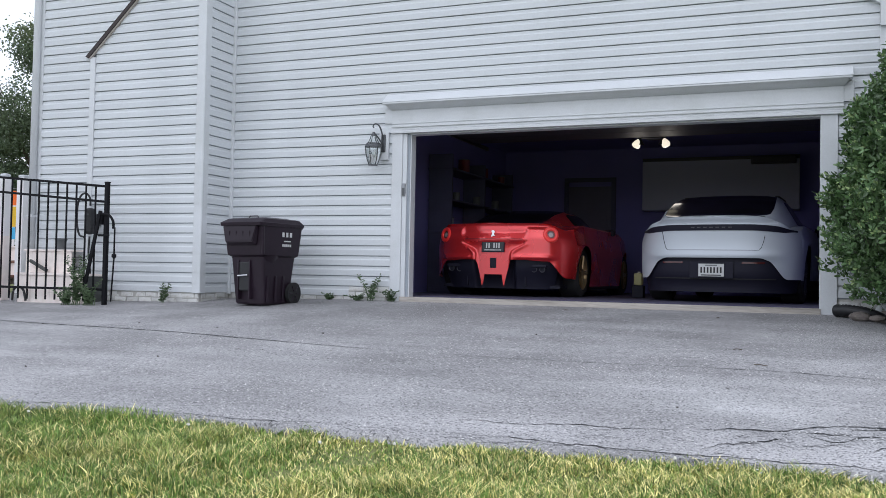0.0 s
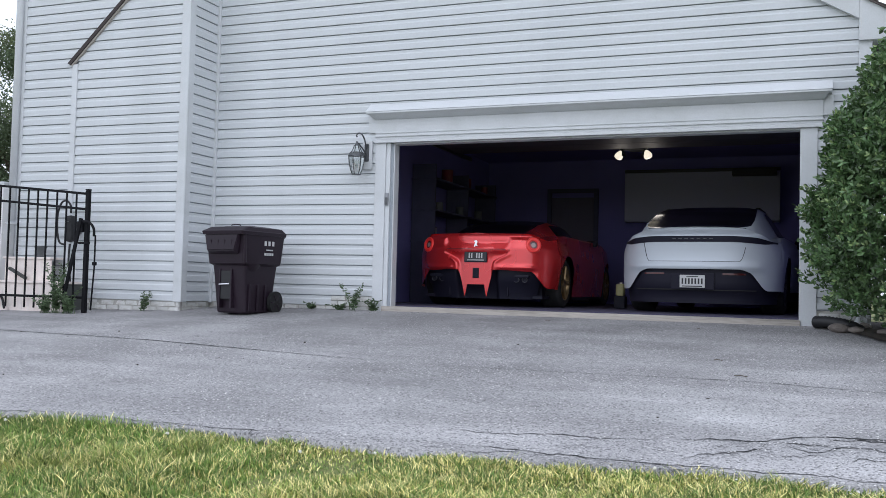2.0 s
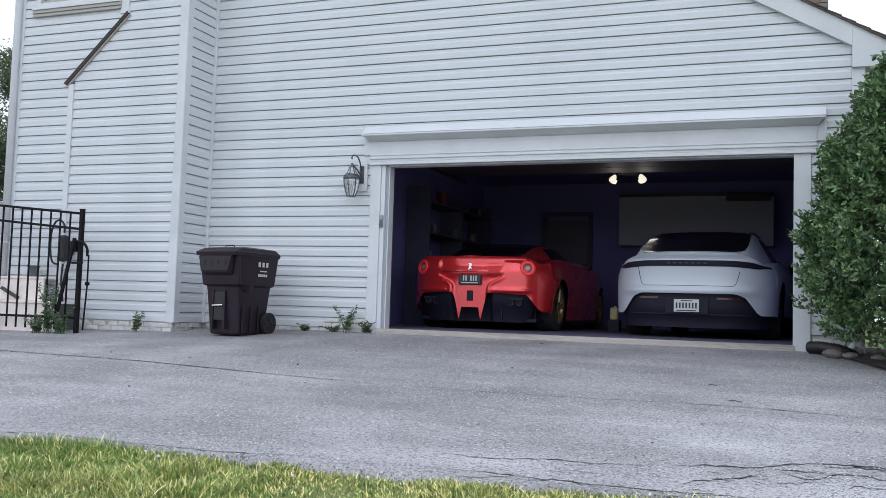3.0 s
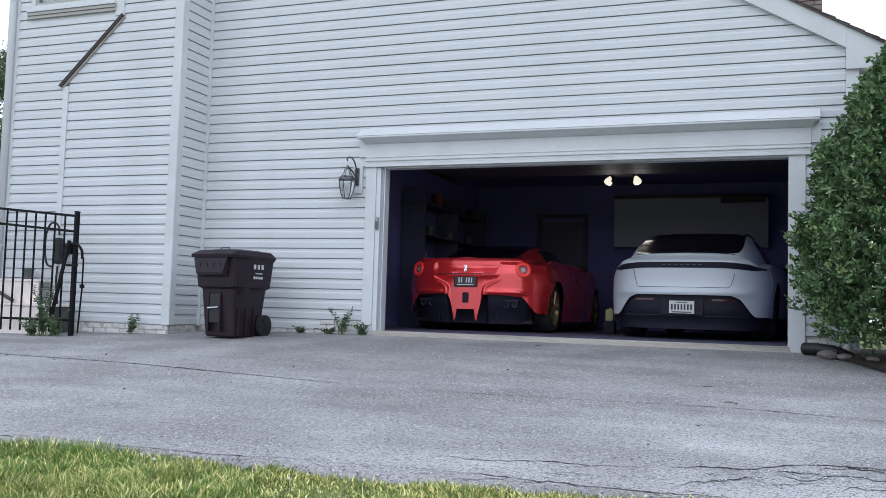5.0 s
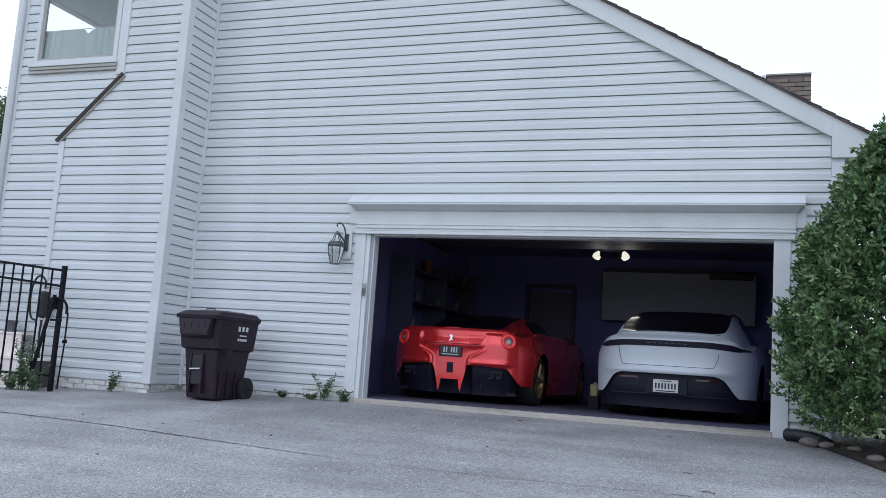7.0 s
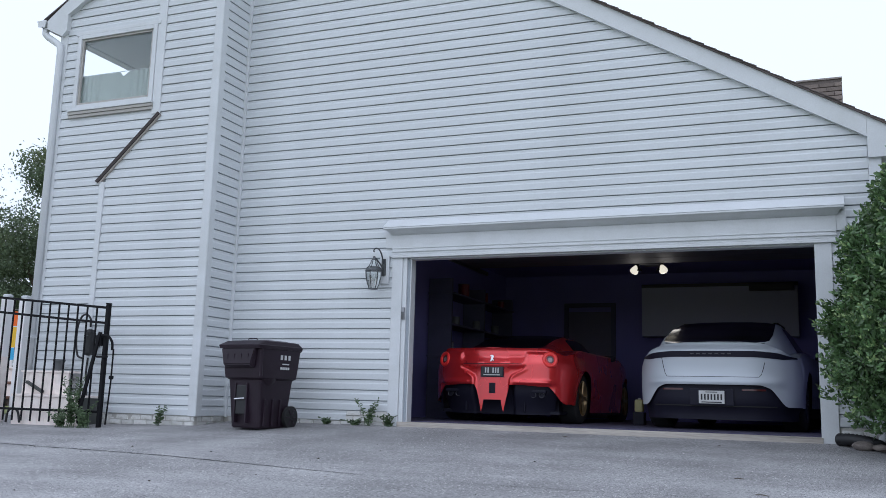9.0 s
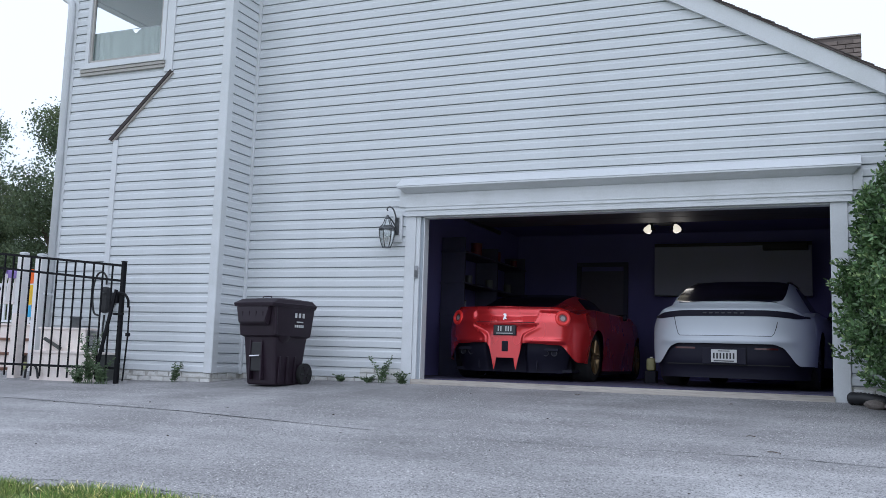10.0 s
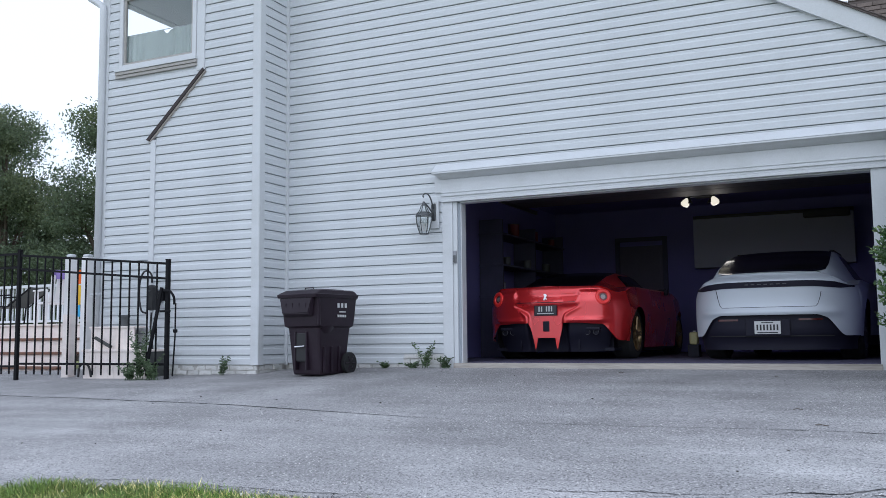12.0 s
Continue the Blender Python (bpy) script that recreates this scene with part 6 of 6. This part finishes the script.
def shrub():
    r = np.random.default_rng(3)
    s = thing("evergreen_shrub", pose(6.15, -0.85, ground_z(6.15, -0.85)), "tall dense evergreen shrub with small glossy leaves", "shrub")
    zs = [0.12, 0.30, 0.70, 1.10, 1.60, 2.00, 2.40, 2.75, 3.20, 3.50]
    rs = [0.60, 1.00, 1.22, 1.21, 1.13, 1.01, 0.80, 0.62, 0.34, 0.04]
    for k in range(9):
        a = 2.4 * k
        h = r.uniform(1.2, 3.0)
        rad = 0.55 * np.interp(h, zs, rs)
        part("limb", tubed([(0.10 * math.cos(a), 0.10 * math.sin(a), -0.05), (0.25 * math.cos(a), 0.25 * math.sin(a), 0.5 * h), (rad * math.cos(a + 0.3), rad * math.sin(a + 0.3), h)], [0.035, 0.022, 0.006], 6), BARK, s)
    n_twig = 3800
    h = r.uniform(0.16, 3.46, n_twig * 2)
    keep = r.uniform(0, 1.25, n_twig * 2) < np.interp(h, zs, rs) * np.interp(h, [0.15, 0.75], [0.3, 1.0])
    h = h[keep][:n_twig]
    a = r.uniform(0, 2 * np.pi, len(h))
    lump = np.array([noise.noise((math.cos(b) * 2.2, math.sin(b) * 2.2, z * 2.0)) + 0.6 * noise.noise((math.cos(b) * 6, math.sin(b) * 6, z * 5)) for b, z in zip(a, h)])
    depth = np.where(r.uniform(size=len(h)) < 0.72, r.uniform(0.86, 1.0, len(h)), r.uniform(0.45, 0.86, len(h)))
    rad = np.interp(h, zs, rs) * depth * (1 + 0.17 * lump)
    tips = np.stack([rad * np.cos(a), rad * np.sin(a), h], 1)
    out = np.stack([np.cos(a), np.sin(a), 0.35 + 0.2 * r.normal(size=len(h))], 1) + 0.35 * r.normal(size=(len(h), 3))
    out /= np.linalg.norm(out, axis=1, keepdims=True)
    places, ways, sizes = [], [], []
    for k in range(11):
        t = r.uniform(-0.09, 0.05, len(h))[:, None]
        places.append(tips + out * t + 0.012 * r.normal(size=(len(h), 3)))
        ways.append(out * 0.7 + r.normal(size=(len(h), 3)) * 0.75 + [0, 0, 0.15])
        sizes.append(r.uniform(0.038, 0.080, len(h)))
    ob = new("foliage", leaf_mesh("foliage", LEAF, np.concatenate(places), np.concatenate(ways), np.concatenate(sizes), 0.46, 0.10))
    ob.parent = s
    m = len(h)
    # outermost tips of the clumps get the paler leaf as painted light
    lit_tip = np.where((depth > 0.9) & (lump > -0.1) & (r.uniform(size=m) < 0.6))[0]
    yp, yw, ys = [], [], []
    for k in range(4):
        yp.append(tips[lit_tip] + out[lit_tip] * r.uniform(0.01, 0.06, len(lit_tip))[:, None])
        yw.append(out[lit_tip] + 0.6 * r.normal(size=(len(lit_tip), 3)) + [0, 0, 0.3])
        ys.append(r.uniform(0.03, 0.055, len(lit_tip)))
    ob = new("lit_tip_foliage", leaf_mesh("lit_tip_foliage", LITLEAF, np.concatenate(yp), np.concatenate(yw), np.concatenate(ys), 0.46, 0.10))
    ob.parent = s
    core_n = 16000
    hz = r.uniform(0.35, 3.2, core_n)
    ang = r.uniform(0, 2 * np.pi, core_n)
    rr = np.interp(hz, zs, rs) * np.sqrt(r.uniform(0.05, 0.74, core_n))
    ob = new("inner_foliage", leaf_mesh("inner_foliage", LEAF, np.stack([rr * np.cos(ang), rr * np.sin(ang), hz], 1), r.normal(size=(core_n, 3)), r.uniform(0.05, 0.085, core_n), 0.5, 0.1))
    ob.parent = s
    side = np.cross(out, [0, 0, 1.0])
    side /= np.linalg.norm(side, axis=1, keepdims=True)
    v = np.stack([tips - 0.16 * out - 0.0025 * side, tips - 0.16 * out + 0.0025 * side, tips + 0.03 * out + 0.0012 * side, tips + 0.03 * out - 0.0012 * side], 1).reshape(-1, 3)
    ob = new("twig_layer", sheet_mesh("twig_layer", BARK, v, np.arange(4 * m).reshape(-1, 4)))
    ob.parent = s
    ob["kind"] = "stuff"


shrub()

# planting bed with mulch, drain pipe and stones
bm = bmesh.new()
bed = lambda u, v: (5.12 + 5 * u, -(0.30 + 2.2 * smooth01(0.0, 0.22, u)) * (1 - v) - 0.005 + 1.6 * v * smooth01(0.085, 0.10, u))
patch(bm, lambda u, v: (*bed(u, v), ground_z(*bed(u, v)) + 0.012 + (0.03 + 0.025 * noise.noise((bed(u, v)[0] * 7, bed(u, v)[1] * 7, 0))) * math.sin(math.pi * min(max(v, 0.02), 0.98)) ** 0.5 * min(1, 0.2 + 12 * u)), 60, 26)
solo("planting_bed", bm, SOIL, "dark mulched planting bed under the shrub", "bed", kind="structure", smooth=True)
pipe = thing("drain_pipe", pose(0, 0, 0), "black corrugated drain pipe lying by the casing", "pipe")
pp = [(5.04, -0.20, -0.02), (5.16, -0.28, -0.015), (5.30, -0.34, -0.03), (5.40, -0.42, -0.06), (5.46, -0.55, -0.09)]
fine = []
for (a, b) in zip(pp, pp[1:]):
    fine += [tuple(p + (q - p) * k / 8 for p, q in zip(a, b)) for k in range(8)]
part("corrugated_tube", tubed(fine, [0.068 if k % 2 else 0.058 for k in range(len(fine))], 14), BLACKPLASTIC, pipe, smooth=True)
for i, (x, y, s) in enumerate(((5.27, -0.52, 0.085), (5.42, -0.62, 0.06), (5.50, -0.28, 0.07), (5.66, -0.75, 0.05), (5.80, -1.3, 0.06), (5.95, -1.55, 0.05))):
    bm = bmesh.new()
    bmesh.ops.create_icosphere(bm, subdivisions=2, radius=s)
    for v in bm.verts:
        v.co = Vector((v.co.x * 1.3, v.co.y, v.co.z * 0.6)) * (1 + 0.25 * noise.noise(v.co * 14 + Vector((i, 0, 0))))
    st = solo("stone", bm, STONE, "pale rough stone lying on the mulch", "stone", "bed stones")
    st.matrix_basis = pose(x, y, ground_z(x, y) + 0.045)

# grass
def blades(name, mat, n, seed, xr, yr, h0, h1, label, dens=None):
    r = np.random.default_rng(seed)
    x, y = r.uniform(*xr, n), r.uniform(*yr, n)
    edge = np.array([grass_edge(a) for a in np.linspace(xr[0], xr[1], 400)])
    e = np.interp(x, np.linspace(xr[0], xr[1], 400), edge) + 0.03 * r.normal(size=n)
    clump = np.array([noise.noise((a * 1.3, b * 1.3, 3)) + 0.7 * noise.noise((a * 4.5, b * 4.5, 8)) for a, b in zip(x, y)])
    ok = (y < e) & (r.uniform(-0.9, 0.5, n) < clump + 0.35)
    if dens:
        ok &= r.uniform(size=n) < dens(x, y)
    x, y, clump = x[ok], y[ok], clump[ok]
    n = len(x)
    z = np.array([ground_z(a, b) for a, b in zip(x, y)]) - 0.05
    h = r.uniform(h0, h1, n) * (1 + 0.8 * clump) * (1 + 0.15 * np.clip((2.2 - x) / 2.5, 0, 1) - 0.28 * np.clip((x - 1.5) / 2.5, 0, 1))
    a = r.uniform(0, 2 * np.pi, n)
    lean = np.abs(r.normal(0.5, 0.4, n)) * h
    w = r.uniform(0.0016, 0.0048, n)
    dx, dy = np.cos(a), np.sin(a)
    b = a + r.normal(0, 0.6, n) + np.pi / 2
    sx, sy = np.cos(b) * w, np.sin(b) * w
    v = np.empty((n, 6, 3))
    for k, (t, ww) in enumerate(((0.0, 1.0), (0.55, 0.8), (1.0, 0.12))):
        px, py, pz = x + dx * lean * t * t, y + dy * lean * t * t, z + h * t * (1 - 0.25 * t)
        v[:, 2 * k] = np.stack([px - sx * ww, py - sy * ww, pz], 1)
        v[:, 2 * k + 1] = np.stack([px + sx * ww, py + sy * ww, pz], 1)
    base = np.arange(n)[:, None] * 6
    faces = np.concatenate([base + [0, 1, 3, 2], base + [2, 3, 5, 4]], 0)
    return tagged(new(name, sheet_mesh(name, mat, v.reshape(-1, 3), faces)), label, "grass", kind="stuff")


def thick(x, y):
    """Thick at the drive's edge, thinning out into the mown lawn."""
    return np.clip((y + 9.6) / 1.6, 0, 1) * np.clip((x + 4.0) / 1.8, 0, 1) * np.clip((8.6 - x) / 1.8, 0, 1)


blades("grass", BLADE, 440000, 5, (-4.0, 8.6), (-9.6, -6.1), 0.040, 0.098, "bright green unmown lawn grass at the drive edge", thick)
blades("dry_grass", DRYBLADE, 230000, 6, (-4.0, 8.6), (-9.6, -6.1), 0.045, 0.10, "dry straw-coloured blades among the lawn", lambda x, y: thick(x, y) * np.clip((x + 0.1) / 3.2, 0.05, 1.0))
blades("lawn_grass", BLADE, 60000, 7, (-8.0, 12.0), (-13.0, -6.0), 0.05, 0.11, "thin lawn grass farther along the drive")

# pale grit loosened from the asphalt
gr = np.random.default_rng(31)
n = 17000
gx, gy = gr.uniform(-3.5, 7.0, n), -0.9 - 5.6 * gr.uniform(0, 1, n) ** 0.6
gk = np.array([noise.noise((a * 0.9, b * 1.6, 11)) for a, b in zip(gx, gy)]) + gr.uniform(-0.5, 0.5, n) > 0.0
gx, gy = gx[gk], gy[gk]
n = len(gx)
gs = gr.uniform(0.0025, 0.0075, n)
gz = np.array([ground_z(a, b) + 0.006 * noise.noise((a * 0.8, b * 0.8, 5)) for a, b in zip(gx, gy)]) + 0.003
corner = np.array([(1, 0, 0), (0, 1, 0), (-1, 0, 0), (0, -1, 0), (0, 0, 0.8)])
turn = gr.uniform(0, 6.28, n)
gv = np.stack([np.stack([gx + gs * (c[0] * np.cos(turn) - c[1] * np.sin(turn)), gy + gs * (c[0] * np.sin(turn) + c[1] * np.cos(turn)), gz + gs * c[2]], 1) for c in corner], 1).reshape(-1, 3)
gf = np.concatenate([np.arange(n)[:, None] * 5 + t for t in ([0, 1, 4], [1, 2, 4], [2, 3, 4], [3, 0, 4])], 0)
tagged(new("loose_grit", sheet_mesh("loose_grit", GRIT, gv, gf)), "pale loose grit scattered over the asphalt", "grit", kind="stuff")

# white clover heads along the lawn's edge
CLOVER = material("clover_flower", (0.80, 0.78, 0.72), 0.8, 0.15, 60, 200, 0.0)
cr = random.Random(5)
for k in range(9):
    x = cr.uniform(0.3, 2.6) if k < 6 else cr.uniform(2.6, 5.2)
    y = grass_edge(x) - cr.uniform(0.02, 0.35)
    h = cr.uniform(0.05, 0.085)
    c = thing("clover", pose(x, y, ground_z(x, y) - 0.05), "white clover head on a thin green stem", "clover", "clover in the lawn")
    part("stem", tubed([(0, 0, 0), (0.008, 0, 0.5 * h), (0.004, 0.004, h)], 0.0015, 5), WEED, c)
    bm = bmesh.new()
    bmesh.ops.create_icosphere(bm, subdivisions=2, radius=0.0085)
    for v in bm.verts:
        v.co = v.co * cr.uniform(0.55, 1.15) + Vector((0.004, 0.004, h + 0.006))
    part("flower_head", bm, CLOVER, c)

for x, y, turn, ln in ((4.46, -3.67, -32, 0.11), (4.25, -2.94, 10, 0.07), (3.9, -0.75, 60, 0.05), (2.2, -0.5, 15, 0.05)):
    tw = thing("twig", pose(x, y, ground_z(x, y) + 0.010, 0, 0, turn), "thin dry twig lying on the asphalt", "twig", "twigs on the drive")
    part("stick", tubed(eased([(-ln / 2, 0, 0), (-ln * 0.1, 0.008, 0.004), (ln * 0.2, -0.004, 0.003), (ln / 2, 0.006, 0)], 3), 0.0035, 5), BARK, tw)

# litter on the asphalt
litter_rng = np.random.default_rng(8)
n = 40
lx, ly = litter_rng.uniform(-3, 6, n), litter_rng.uniform(-6.0, -0.3, n)
lz = np.array([ground_z(a, b) + 0.012 for a, b in zip(lx, ly)])
tagged(new("leaf_litter", leaf_mesh("leaf_litter", SOIL, np.stack([lx, ly, lz], 1), np.stack([litter_rng.normal(size=n), litter_rng.normal(size=n), np.zeros(n)], 1), litter_rng.uniform(0.010, 0.030, n))), "scattered dry leaf bits on the asphalt", "leaf litter", kind="stuff")

# distant trees
def tree(x, y, height, radius, seed, label, leaves=9000, size=0.26):
    r = np.random.default_rng(seed)
    t = thing("tree", pose(x, y, ground_z(x, y) - 0.1), label, "tree", "trees behind the house")
    part("trunk", tubed([(0, 0, 0), (0.1, 0.05, 0.3 * height), (0.0, 0.1, 0.75 * height)], [0.014 * height, 0.009 * height, 0.04], 9), BARK, t)
    lobes = []
    for k in range(34):
        a, u = 2.4 * k + r.uniform(-0.4, 0.4), r.uniform(0.08, 0.95)
        reach = radius * (1 - 0.75 * max(0, u - 0.45) / 0.5) * r.uniform(0.35, 0.85)
        c = np.array([reach * math.cos(a), reach * math.sin(a), height * u])
        lobes.append((c, radius * r.uniform(0.28, 0.46)))
        part("limb", tubed([(0, 0.05, height * u * 0.55), tuple(c * [0.6, 0.6, 0.9]), tuple(c)], [0.10, 0.06, 0.02], 6), BARK, t)
    pl, wl, sl = [], [], []
    for c, rad in lobes:
        sprays = 40
        d = r.normal(size=(sprays, 3))
        d /= np.linalg.norm(d, axis=1, keepdims=True)
        heads = c + d * (rad * 1.25 * r.uniform(0.1, 1.0, sprays) ** 0.55)[:, None] * [1, 1, 0.75]
        per = leaves // (len(lobes) * sprays)
        p = (heads[:, None, :] + r.normal(size=(sprays, per, 3)) * [0.30, 0.30, 0.17] * (0.6 + 0.25 * rad)).reshape(-1, 3)
        pl.append(p)
        wl.append(r.normal(size=p.shape) + [0, 0, -0.3])
        sl.append(r.uniform(0.6, 1.2, len(p)) * size)
    ob = new("crown", leaf_mesh("crown", TREELEAF, np.concatenate(pl), np.concatenate(wl), np.concatenate(sl), 0.6, 0.12))
    ob.parent = t


tree(-33.5, 20, 11.9, 4.0, 21, "broad dark green deciduous tree", 95000, 0.125)
tree(-27.6, 21, 11.3, 3.6, 22, "open-crowned deciduous tree with sky showing through", 60000, 0.13)
tree(-38.5, 23, 12.5, 4.5, 23, "tall dark green deciduous tree", 40000, 0.15)
tree(-29.5, 27, 9.2, 4.8, 24, "low dense deciduous tree", 44000, 0.22)
tree(-24.5, 26, 8.6, 4.4, 28, "low dense deciduous tree behind the deck", 30000, 0.22)
tree(-36, 32, 8.5, 5.5, 25, "dense dark tree in the back row", 22000, 0.24)
tree(-46, 22, 11.0, 5.0, 26, "tall deciduous tree at the lawn edge", 10000, 0.24)
tree(15, 17, 7.0, 3.6, 27, "green tree beyond the garage corner", 9000, 0.2)

# painted bricks of the foundation
brick_rows(foundation, -5.62, XC - 0.01, -0.235, 3, pose(0, YW - 0.004, 0))
brick_rows(foundation, YW + 0.05, -0.04, -0.235, 3, pose(XC + 0.004, 0, 0, 0, 0, 90))
brick_rows(foundation, XC + 0.06, -0.27, -0.235, 3, pose(0, -0.004, 0))
brick_rows(foundation, -0.86, -0.27, -0.025, 2, pose(0, -0.004, 0))
brick_rows(foundation, 5.08, 5.45, -0.20, 4, pose(0, -0.004, 0))
